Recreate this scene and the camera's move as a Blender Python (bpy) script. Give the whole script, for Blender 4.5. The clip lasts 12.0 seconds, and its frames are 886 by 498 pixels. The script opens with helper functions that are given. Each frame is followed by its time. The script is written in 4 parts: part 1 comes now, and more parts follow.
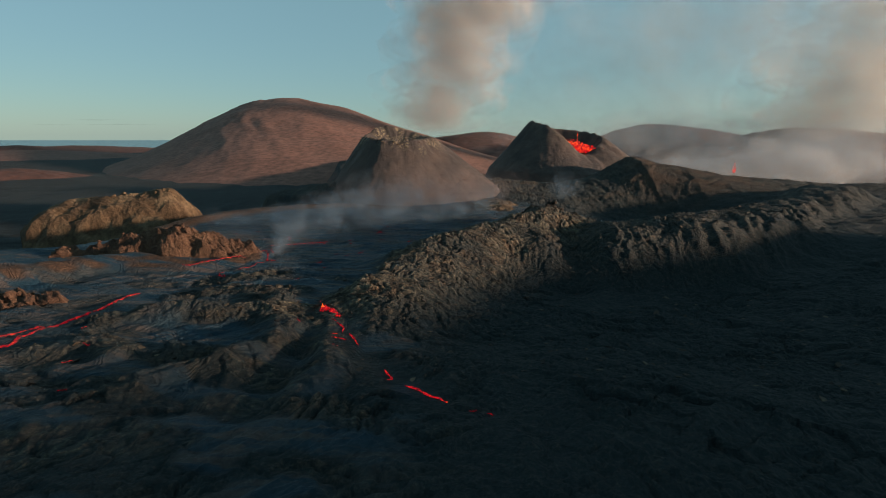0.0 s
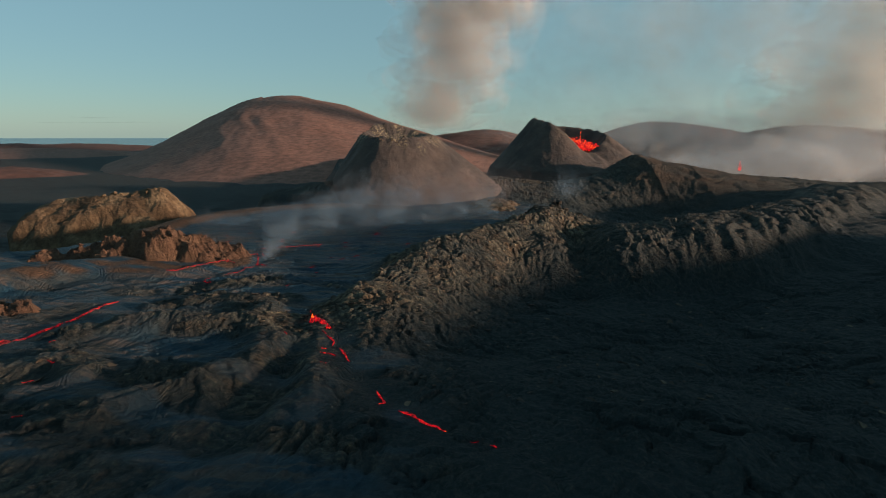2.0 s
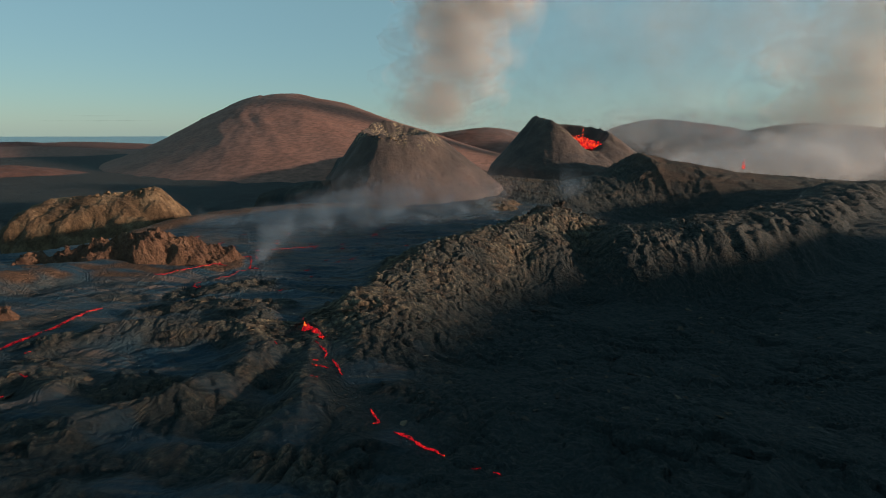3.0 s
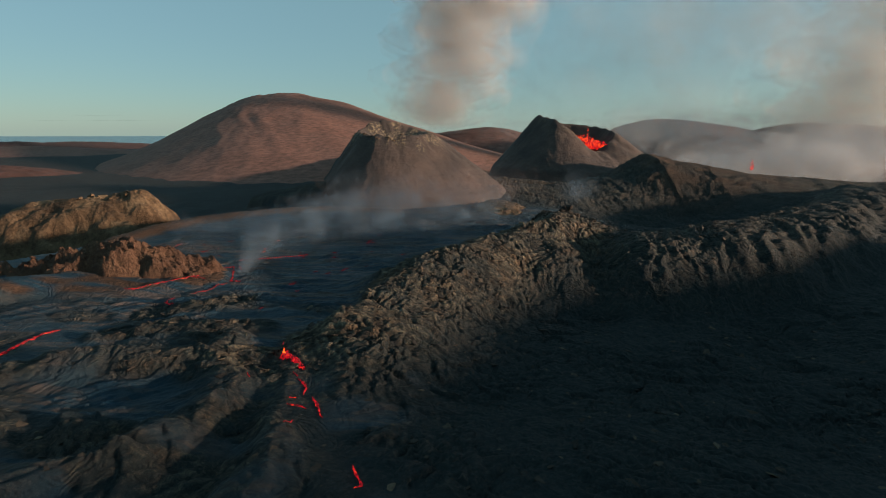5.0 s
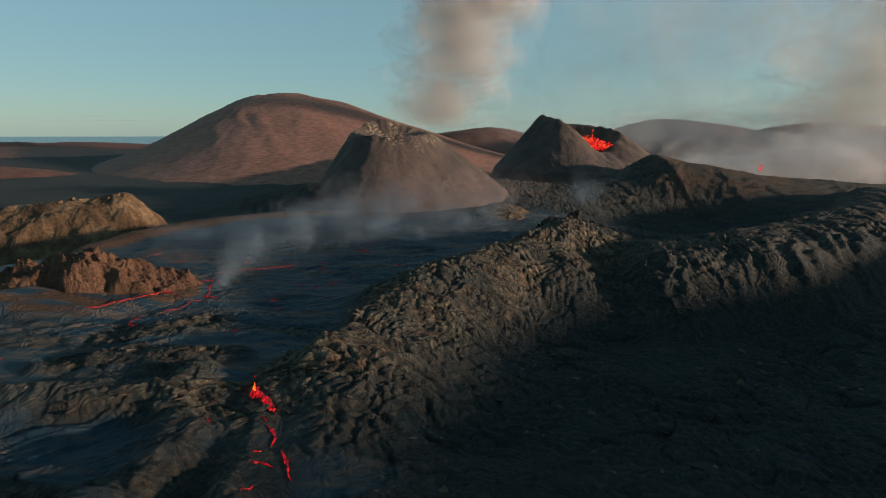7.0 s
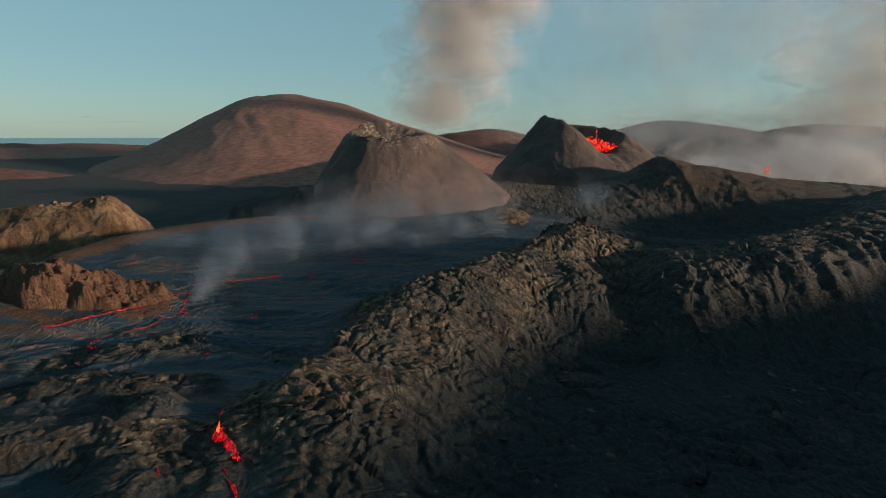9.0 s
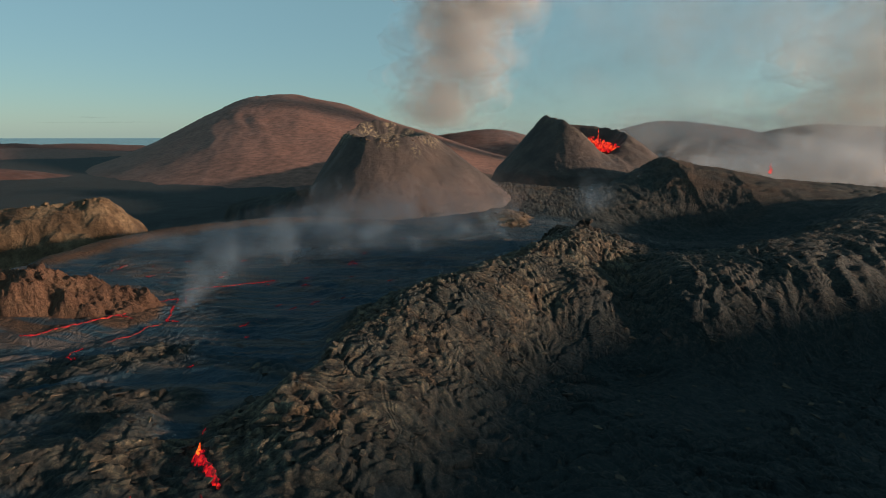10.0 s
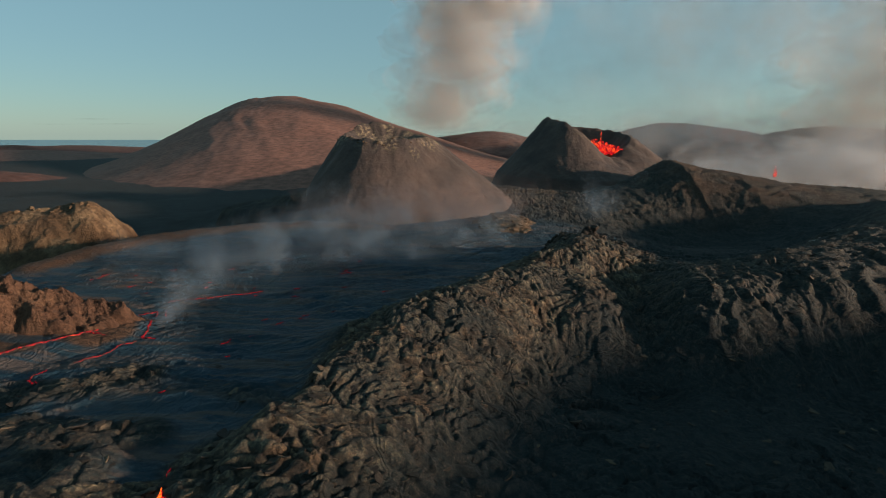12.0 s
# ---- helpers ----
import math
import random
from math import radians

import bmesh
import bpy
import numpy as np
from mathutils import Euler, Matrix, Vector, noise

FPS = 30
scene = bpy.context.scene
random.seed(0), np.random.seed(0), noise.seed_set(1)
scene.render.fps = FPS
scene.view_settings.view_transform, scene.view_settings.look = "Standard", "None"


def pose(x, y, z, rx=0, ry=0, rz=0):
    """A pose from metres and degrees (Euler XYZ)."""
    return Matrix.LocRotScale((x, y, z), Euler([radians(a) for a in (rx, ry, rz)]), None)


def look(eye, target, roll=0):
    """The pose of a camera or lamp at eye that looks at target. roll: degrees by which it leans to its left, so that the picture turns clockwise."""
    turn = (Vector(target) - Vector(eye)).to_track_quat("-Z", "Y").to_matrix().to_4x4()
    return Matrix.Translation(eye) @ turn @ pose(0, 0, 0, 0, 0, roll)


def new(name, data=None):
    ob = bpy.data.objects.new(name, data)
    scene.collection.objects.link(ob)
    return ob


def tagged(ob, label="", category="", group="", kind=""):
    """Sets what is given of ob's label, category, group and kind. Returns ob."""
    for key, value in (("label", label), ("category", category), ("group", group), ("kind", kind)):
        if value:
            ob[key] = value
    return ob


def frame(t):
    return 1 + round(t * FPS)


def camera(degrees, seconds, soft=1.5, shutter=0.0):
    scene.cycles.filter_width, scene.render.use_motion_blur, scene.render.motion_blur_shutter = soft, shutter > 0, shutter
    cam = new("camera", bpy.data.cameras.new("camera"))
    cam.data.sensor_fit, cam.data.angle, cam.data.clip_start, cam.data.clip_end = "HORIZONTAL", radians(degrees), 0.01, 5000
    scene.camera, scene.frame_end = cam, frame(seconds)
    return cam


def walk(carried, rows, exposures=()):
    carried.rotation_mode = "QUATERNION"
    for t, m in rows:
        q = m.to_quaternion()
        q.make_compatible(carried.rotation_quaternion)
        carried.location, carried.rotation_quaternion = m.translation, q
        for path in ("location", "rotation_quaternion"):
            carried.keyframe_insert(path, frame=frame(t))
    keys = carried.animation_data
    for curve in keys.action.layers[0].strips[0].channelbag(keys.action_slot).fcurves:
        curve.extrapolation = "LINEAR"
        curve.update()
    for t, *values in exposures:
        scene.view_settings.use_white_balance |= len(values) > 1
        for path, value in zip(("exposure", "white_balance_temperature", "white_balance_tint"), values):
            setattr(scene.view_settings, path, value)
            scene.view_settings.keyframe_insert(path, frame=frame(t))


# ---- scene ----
cam = camera(84.0, 12.0, soft=1.0)
METRES, EYE, TILT = 50.0, 40.0, -13.1
ROWS = [
    (0.0, 0.0000, 0.0000, 0.0000, 0.00, -0.00, 0.0),
    (0.5, 0.0017, 0.0275, 0.0057, 0.02, -0.02, 0.01),
    (1.0, 0.0037, 0.0563, 0.0111, 0.04, -0.11, 0.02),
    (1.5, 0.0051, 0.0902, 0.0189, 0.07, -0.17, 0.02),
    (2.0, 0.0064, 0.1288, 0.0278, 0.10, -0.25, 0.01),
    (2.5, 0.0081, 0.1710, 0.0373, 0.14, -0.37, 0.03),
    (3.0, 0.0101, 0.2154, 0.0475, 0.17, -0.46, 0.03),
    (5.0, 0.0181, 0.4066, 0.0938, 0.29, -0.50, 0.01),
    (5.5, 0.0204, 0.4565, 0.1053, 0.32, -0.50, 0.0),
    (6.0, 0.0225, 0.5066, 0.1165, 0.34, -0.50, 0.02),
    (6.5, 0.0249, 0.5568, 0.1274, 0.36, -0.49, 0.0),
    (7.0, 0.0273, 0.6061, 0.1383, 0.39, -0.47, 0.0),
    (9.0, 0.0359, 0.7757, 0.1704, 0.42, -0.29, -0.04),
    (9.5, 0.0385, 0.8128, 0.1779, 0.43, -0.27, -0.04),
    (10.0, 0.0410, 0.8483, 0.1859, 0.45, -0.26, -0.05),
    (10.5, 0.0432, 0.8819, 0.1938, 0.46, -0.23, -0.08),
    (11.0, 0.0454, 0.9140, 0.2017, 0.47, -0.22, -0.1),
    (11.5, 0.0467, 0.9440, 0.2089, 0.47, -0.16, -0.11),
    (12.0, 0.0489, 0.9639, 0.2144, 0.48, -0.04, -0.11),
]
walk(cam, [(t, pose(0, 0, EYE, TILT) @ pose(METRES * x, METRES * y, METRES * z, 90 + pitch, roll, yaw)) for t, x, y, z, yaw, pitch, roll in ROWS])

# ---------------------------------------------------------------- light
SUN_ELEV, SUN_FROM = 8.2, 106.0   # degrees above the horizon; compass degrees, clockwise from +y
world = bpy.data.worlds.new("evening_sky")
scene.world = world
world.use_nodes = True
wn, wl = world.node_tree.nodes, world.node_tree.links
sky = wn.new("ShaderNodeTexSky")
sky.sky_type = "NISHITA"
sky.sun_disc = False
sky.sun_elevation, sky.sun_rotation = radians(SUN_ELEV), radians(SUN_FROM)
sky.altitude, sky.air_density, sky.dust_density, sky.ozone_density = 250, 1.0, 0.3, 2.5
veil = wn.new("ShaderNodeMix")   # thin even haze high in the air evens out the sky's colour
veil.data_type = "RGBA"
veil.inputs[0].default_value = 0.74
veil.inputs[7].default_value = (1.08, 1.92, 2.06, 1)
wl.new(sky.outputs[0], veil.inputs[6])
wl.new(veil.outputs[2], wn["Background"].inputs[0])
wn["Background"].inputs[1].default_value = 0.1
sun = new("sun", bpy.data.lights.new("sun", "SUN"))
sun.data.energy, sun.data.angle, sun.data.color = 5.0, radians(2.6), (1.0, 0.7, 0.5)
az, el = radians(SUN_FROM), radians(SUN_ELEV)
SUN_DIR = Vector((math.sin(az) * math.cos(el), math.cos(az) * math.cos(el), math.sin(el)))
sun.matrix_world = look(SUN_DIR * 900, (0, 0, 0))
scene.view_settings.exposure = 0.9
scene.cycles.transparent_max_bounces = 128


# ---------------------------------------------------------------- noise over arrays
def hashed(i, j, seed):
    n = (i.astype(np.int64) * 374761393 + j.astype(np.int64) * 668265263 + seed * 974634777) & 0xFFFFFFFF
    n = ((n ^ (n >> 13)) * 1274126177) & 0xFFFFFFFF
    return ((n ^ (n >> 16)) & 0xFFFF) / 65535.0


def perlin(x, y, seed=0):
    """Gradient noise, about -1 to 1."""
    i, j = np.floor(x), np.floor(y)
    u, v = x - i, y - j
    su, sv = u * u * u * (u * (u * 6 - 15) + 10), v * v * v * (v * (v * 6 - 15) + 10)
    total = 0
    for a in (0, 1):
        for b in (0, 1):
            ang = hashed(i + a, j + b, seed) * 2 * math.pi
            dot = np.cos(ang) * (u - a) + np.sin(ang) * (v - b)
            total = total + dot * (su if a else 1 - su) * (sv if b else 1 - sv)
    return total * 1.5


def fbm(x, y, octaves, seed=0, gain=0.5):
    total, amp = 0, 1.0
    for k in range(octaves):
        total = total + amp * perlin(x * 2 ** k, y * 2 ** k, seed + k)
        amp *= gain
    return total


def ridged(x, y, octaves, seed=0, gain=0.55):
    total, amp = 0, 1.0
    for k in range(octaves):
        total = total + amp * (1 - np.abs(perlin(x * 2 ** k, y * 2 ** k, seed + k)) * 1.8)
        amp *= gain
    return total


def plates(x, y, seed=0):
    """Tilted plates: (height of the plate with its tilt, distance to its border)."""
    i, j = np.floor(x), np.floor(y)
    best, second, own = np.full(x.shape, 9.0), np.full(x.shape, 9.0), np.zeros(x.shape)
    for a in (-1, 0, 1):
        for b in (-1, 0, 1):
            ox = i + a + hashed(i + a, j + b, seed) - x
            oy = j + b + hashed(i + a, j + b, seed + 7) - y
            d = np.hypot(ox, oy)
            lean = hashed(i + a, j + b, seed + 13) - 0.5 + 1.6 * ox * (hashed(i + a, j + b, seed + 17) - 0.5) + 1.6 * oy * (hashed(i + a, j + b, seed + 23) - 0.5)
            nearer = d < best
            second = np.where(nearer, best, np.minimum(second, d))
            own = np.where(nearer, lean, own)
            best = np.where(nearer, d, best)
    return own, second - best


def ropes(x, y, cell, width, seed=0):
    """Wrinkled crust, 0 to 1: patches of curved parallel ropes, each patch bent about a centre of its own."""
    u, v = x / cell, y / cell
    i, j = np.floor(u), np.floor(v)
    best, second, own = np.full(x.shape, 9.0), np.full(x.shape, 9.0), np.zeros(x.shape)
    for a in (-1, 0, 1):
        for b in (-1, 0, 1):
            px, py = i + a + hashed(i + a, j + b, seed), j + b + hashed(i + a, j + b, seed + 7)
            d = np.hypot(px - u, py - v)
            turn, bend = hashed(i + a, j + b, seed + 13) * 2 * math.pi, 0.7 + 1.3 * hashed(i + a, j + b, seed + 19)
            r = np.hypot(px + bend * np.cos(turn) - u, py + bend * np.sin(turn) - v) * cell / width
            nearer = d < best
            second = np.where(nearer, best, np.minimum(second, d))
            own = np.where(nearer, r, own)
            best = np.where(nearer, d, best)
    return np.abs(np.sin(math.pi * own)) ** 0.8 * smooth(0.0, 0.16, second - best)


def smooth(lo, hi, v):
    t = np.clip((v - lo) / (hi - lo), 0, 1)
    return t * t * (3 - 2 * t)


# ---------------------------------------------------------------- materials
def material(name):
    m = bpy.data.materials.new(name)
    m.use_nodes = True
    return m, m.node_tree.nodes, m.node_tree.links, m.node_tree.nodes["Principled BSDF"]


def noise_node(nodes, links, scale, detail=6.0, rough=0.6, coords=None, distortion=0.0):
    n = nodes.new("ShaderNodeTexNoise")
    n.inputs["Scale"].default_value, n.inputs["Detail"].default_value = scale, detail
    n.inputs["Roughness"].default_value, n.inputs["Distortion"].default_value = rough, distortion
    if coords:
        links.new(coords, n.inputs["Vector"])
    return n


def ramp(nodes, links, source, stops):
    r = nodes.new("ShaderNodeValToRGB")
    while len(r.color_ramp.elements) < len(stops):
        r.color_ramp.elements.new(0.5)
    for e, (at, c) in zip(r.color_ramp.elements, stops):
        e.position, e.color = at, (*c, 1)
    links.new(source, r.inputs[0])
    return r


def mixed(nodes, links, fac, a, b):
    m = nodes.new("ShaderNodeMix")
    m.data_type = "RGBA"
    for socket, value in ((m.inputs[0], fac), (m.inputs[6], a), (m.inputs[7], b)):
        if isinstance(value, (float, int)):
            socket.default_value = value
        elif isinstance(value, tuple):
            socket.default_value = (*value, 1)
        else:
            links.new(value, socket)
    return m.outputs[2]


def rocky(name, dark, light, grain, rough=0.9, bump=0.6, patch=0.05, third=None, bump_distance=0.3):
    """Stone or scoria: broad patches and fine grain in colour, relief at two sizes."""
    m, nodes, links, bsdf = material(name)
    at = nodes.new("ShaderNodeNewGeometry").outputs["Position"]
    broad = noise_node(nodes, links, patch, 5, 0.6, at)
    fine = noise_node(nodes, links, grain, 8, 0.65, at)
    base = ramp(nodes, links, broad.outputs[0], [(0.35, dark), (0.65, light)] if third is None else [(0.3, dark), (0.5, light), (0.72, third)])
    spot = ramp(nodes, links, fine.outputs[0], [(0.3, (0.45, 0.45, 0.45)), (0.7, (1.35, 1.3, 1.25))])
    mul = nodes.new("ShaderNodeMix")
    mul.data_type, mul.blend_type = "RGBA", "MULTIPLY"
    mul.inputs[0].default_value = 1.0
    links.new(base.outputs[0], mul.inputs[6])
    links.new(spot.outputs[0], mul.inputs[7])
    links.new(mul.outputs[2], bsdf.inputs["Base Color"])
    bsdf.inputs["Roughness"].default_value = rough
    bsdf.inputs["Specular IOR Level"].default_value = 0.3
    b = nodes.new("ShaderNodeBump")
    b.inputs["Strength"].default_value, b.inputs["Distance"].default_value = bump, bump_distance
    links.new(fine.outputs[0], b.inputs["Height"])
    links.new(b.outputs[0], bsdf.inputs["Normal"])
    return m


def lava_field_material():
    """Old brown crust, ropy tan crust and fresh glassy black crust, its sky sheen painted blue, by the crust attribute.
    """
    m, nodes, links, bsdf = material("lava_crust")
    at = nodes.new("ShaderNodeNewGeometry").outputs["Position"]
    crust = nodes.new("ShaderNodeAttribute")
    crust.attribute_name = "crust"
    split = nodes.new("ShaderNodeSeparateColor")
    links.new(crust.outputs["Color"], split.inputs[0])
    tan_amount, fresh_amount, soil_amount = split.outputs[0], split.outputs[1], split.outputs[2]
    broad = noise_node(nodes, links, 0.09, 6, 0.65, at, 0.6)
    fine = noise_node(nodes, links, 1.3, 9, 0.7, at, 1.2)
    old = ramp(nodes, links, fine.outputs[0], [(0.3, (0.004, 0.012, 0.016)), (0.52, (0.012, 0.019, 0.022)), (0.75, (0.044, 0.043, 0.038))])
    tan = ramp(nodes, links, fine.outputs[0], [(0.3, (0.008, 0.017, 0.022)), (0.45, (0.024, 0.025, 0.023)), (0.6, (0.059, 0.052, 0.04)), (0.77, (0.138, 0.12, 0.088))])
    # reflected blue sky is put into the fresh crust's base colour
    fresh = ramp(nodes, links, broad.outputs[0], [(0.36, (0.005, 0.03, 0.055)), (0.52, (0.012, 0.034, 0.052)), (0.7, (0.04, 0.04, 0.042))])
    soil = ramp(nodes, links, fine.outputs[0], [(0.3, (0.022, 0.013, 0.009)), (0.7, (0.1, 0.058, 0.037))])
    patchy = nodes.new("ShaderNodeMath")
    patchy.operation = "MULTIPLY"
    wide = ramp(nodes, links, broad.outputs[0], [(0.36, (0.35, 0.35, 0.35)), (0.54, (1, 1, 1))])
    links.new(tan_amount, patchy.inputs[0])
    links.new(wide.outputs[0], patchy.inputs[1])
    mottle = noise_node(nodes, links, 3.6, 5, 0.6, at, 1.5)
    rusty = noise_node(nodes, links, 0.22, 4, 0.6, at, 1.0)
    rust_where = ramp(nodes, links, rusty.outputs[0], [(0.46, (0, 0, 0)), (0.64, (0.8, 0.8, 0.8))])
    rust = ramp(nodes, links, fine.outputs[0], [(0.3, (0.008, 0.007, 0.006)), (0.55, (0.042, 0.027, 0.017)), (0.78, (0.11, 0.07, 0.042))])
    tan_rust = mixed(nodes, links, rust_where.outputs[0], tan.outputs[0], rust.outputs[0])
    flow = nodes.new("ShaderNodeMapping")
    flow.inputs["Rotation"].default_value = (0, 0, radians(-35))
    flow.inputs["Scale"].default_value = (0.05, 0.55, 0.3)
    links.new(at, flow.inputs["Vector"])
    # brown crust streaks along the flow, lightened to paint sunlit crust edges
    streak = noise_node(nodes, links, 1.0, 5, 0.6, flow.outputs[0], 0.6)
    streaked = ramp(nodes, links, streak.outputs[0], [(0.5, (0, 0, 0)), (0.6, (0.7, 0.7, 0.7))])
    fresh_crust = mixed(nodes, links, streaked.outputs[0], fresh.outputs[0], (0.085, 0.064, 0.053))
    wrinkle = nodes.new("ShaderNodeAttribute")   # rope relief: light on crowns and shade in creases put into colour
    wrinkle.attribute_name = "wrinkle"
    # painted light: crowns of the ropes brightened, creases darkened
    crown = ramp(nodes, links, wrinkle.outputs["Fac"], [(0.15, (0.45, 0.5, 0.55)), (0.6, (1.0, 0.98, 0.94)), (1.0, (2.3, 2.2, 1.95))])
    crust_tone = nodes.new("ShaderNodeMix")
    crust_tone.data_type, crust_tone.blend_type = "RGBA", "MULTIPLY"
    crust_tone.inputs[0].default_value = 0.9
    links.new(tan_rust, crust_tone.inputs[6])
    links.new(crown.outputs[0], crust_tone.inputs[7])
    c = mixed(nodes, links, patchy.outputs[0], old.outputs[0], crust_tone.outputs[2])
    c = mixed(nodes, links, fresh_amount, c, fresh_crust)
    c = mixed(nodes, links, soil_amount, c, soil.outputs[0])
    flecks = ramp(nodes, links, mottle.outputs[0], [(0.34, (0.6, 0.62, 0.65)), (0.52, (1.0, 1.0, 1.0)), (0.68, (1.7, 1.62, 1.5))])
    speckled = nodes.new("ShaderNodeMix")
    speckled.data_type, speckled.blend_type = "RGBA", "MULTIPLY"
    calm = nodes.new("ShaderNodeMapRange")   # the fresh crust is less speckled
    links.new(fresh_amount, calm.inputs[0])
    calm.inputs[3].default_value, calm.inputs[4].default_value = 1.0, 0.35
    links.new(calm.outputs[0], speckled.inputs[0])
    links.new(c, speckled.inputs[6])
    links.new(flecks.outputs[0], speckled.inputs[7])
    links.new(speckled.outputs[2], bsdf.inputs["Base Color"])
    gloss = nodes.new("ShaderNodeMapRange")
    links.new(fresh_amount, gloss.inputs[0])
    gloss.inputs[3].default_value, gloss.inputs[4].default_value = 0.85, 0.6
    links.new(gloss.outputs[0], bsdf.inputs["Roughness"])
    shine = nodes.new("ShaderNodeMapRange")
    links.new(fresh_amount, shine.inputs[0])
    shine.inputs[3].default_value, shine.inputs[4].default_value = 0.2, 0.2
    links.new(shine.outputs[0], bsdf.inputs["Specular IOR Level"])
    crumbs = noise_node(nodes, links, 3.2, 7, 0.7, at, 0.5)
    swirl = noise_node(nodes, links, 0.16, 2.5, 0.5, at, 0.3)
    turns = nodes.new("ShaderNodeMath")
    turns.operation = "MULTIPLY"
    turns.inputs[1].default_value = 90.0
    links.new(swirl.outputs[0], turns.inputs[0])
    rope = nodes.new("ShaderNodeMath")
    rope.operation = "SINE"
    links.new(turns.outputs[0], rope.inputs[0])
    gentle = nodes.new("ShaderNodeMath")
    gentle.operation = "MULTIPLY"
    gentle.inputs[1].default_value = 0.16
    links.new(rope.outputs[0], gentle.inputs[0])
    add = nodes.new("ShaderNodeMath")
    add.operation = "MULTIPLY_ADD"
    links.new(crumbs.outputs[0], add.inputs[0])
    add.inputs[1].default_value = 0.8
    links.new(gentle.outputs[0], add.inputs[2])
    b = nodes.new("ShaderNodeBump")
    b.inputs["Strength"].default_value, b.inputs["Distance"].default_value = 1.0, 0.4
    links.new(add.outputs[0], b.inputs["Height"])
    links.new(b.outputs[0], bsdf.inputs["Normal"])
    return m


def cone_material():
    """Dark scoria, with pale sulphur-stained crust where the pale attribute is set."""
    m, nodes, links, bsdf = material("cone_scoria")
    at = nodes.new("ShaderNodeNewGeometry").outputs["Position"]
    broad = noise_node(nodes, links, 0.07, 5, 0.6, at)
    fine = noise_node(nodes, links, 0.8, 8, 0.7, at)
    base = ramp(nodes, links, broad.outputs[0], [(0.35, (0.022, 0.018, 0.018)), (0.5, (0.04, 0.03, 0.027)), (0.68, (0.06, 0.043, 0.037))])
    pale = nodes.new("ShaderNodeAttribute")
    pale.attribute_name = "pale"
    speck = ramp(nodes, links, fine.outputs[0], [(0.48, (0, 0, 0)), (0.6, (1, 1, 1))])
    much = nodes.new("ShaderNodeMath")
    much.operation = "MULTIPLY"
    links.new(pale.outputs["Fac"], much.inputs[0])
    links.new(speck.outputs[0], much.inputs[1])
    c = mixed(nodes, links, much.outputs[0], base.outputs[0], (0.2, 0.16, 0.1))
    links.new(c, bsdf.inputs["Base Color"])
    bsdf.inputs["Roughness"].default_value = 0.9
    b = nodes.new("ShaderNodeBump")
    b.inputs["Strength"].default_value, b.inputs["Distance"].default_value = 0.8, 0.6
    links.new(fine.outputs[0], b.inputs["Height"])
    links.new(b.outputs[0], bsdf.inputs["Normal"])
    return m


def slab_material():
    """Broken crust: each slab between black glassy and weathered brown."""
    m, nodes, links, bsdf = material("crust_slab")
    at = nodes.new("ShaderNodeNewGeometry")
    one, other = nodes.new("ShaderNodeObjectInfo"), nodes.new("ShaderNodeMath")
    other.operation = "ADD"
    links.new(one.outputs["Random"], other.inputs[0])
    links.new(at.outputs["Random Per Island"], other.inputs[1])
    wrap = nodes.new("ShaderNodeMath")
    wrap.operation = "FRACT"
    links.new(other.outputs[0], wrap.inputs[0])
    own = ramp(nodes, links, wrap.outputs[0], [(0.0, (0.014, 0.014, 0.014)), (0.6, (0.04, 0.033, 0.026)), (0.9, (0.075, 0.06, 0.043)), (1.0, (0.11, 0.09, 0.062))])
    fine = noise_node(nodes, links, 3.0, 7, 0.65, at.outputs["Position"], 0.8)
    spot = ramp(nodes, links, fine.outputs[0], [(0.3, (0.5, 0.5, 0.5)), (0.7, (1.3, 1.3, 1.3))])
    mul = nodes.new("ShaderNodeMix")
    mul.data_type, mul.blend_type = "RGBA", "MULTIPLY"
    mul.inputs[0].default_value = 1.0
    links.new(own.outputs[0], mul.inputs[6])
    links.new(spot.outputs[0], mul.inputs[7])
    links.new(mul.outputs[2], bsdf.inputs["Base Color"])
    bsdf.inputs["Roughness"].default_value = 0.8
    bsdf.inputs["Specular IOR Level"].default_value = 0.2
    b = nodes.new("ShaderNodeBump")
    b.inputs["Strength"].default_value, b.inputs["Distance"].default_value = 0.7, 0.15
    links.new(fine.outputs[0], b.inputs["Height"])
    links.new(b.outputs[0], bsdf.inputs["Normal"])
    return m


def glow_material(name, strength, crusted=0.5, scale=1.2):
    """Molten lava: red to orange glow, broken by dark cooling skin."""
    m, nodes, links, bsdf = material(name)
    at = nodes.new("ShaderNodeNewGeometry").outputs["Position"]
    n = noise_node(nodes, links, scale, 6, 0.65, at, 0.8)
    heat = ramp(nodes, links, n.outputs[0], [(crusted - 0.12, (0.0, 0.0, 0.0)), (crusted - 0.03, (0.1, 0.0004, 0.003)), (crusted + 0.1, (0.45, 0.002, 0.008)), (crusted + 0.24, (1.0, 0.13, 0.012))])
    bsdf.inputs["Base Color"].default_value = (0.012, 0.009, 0.009, 1)
    bsdf.inputs["Roughness"].default_value = 0.7
    bsdf.inputs["Specular IOR Level"].default_value = 0.15
    links.new(heat.outputs[0], bsdf.inputs["Emission Color"])
    bsdf.inputs["Emission Strength"].default_value = strength
    return m


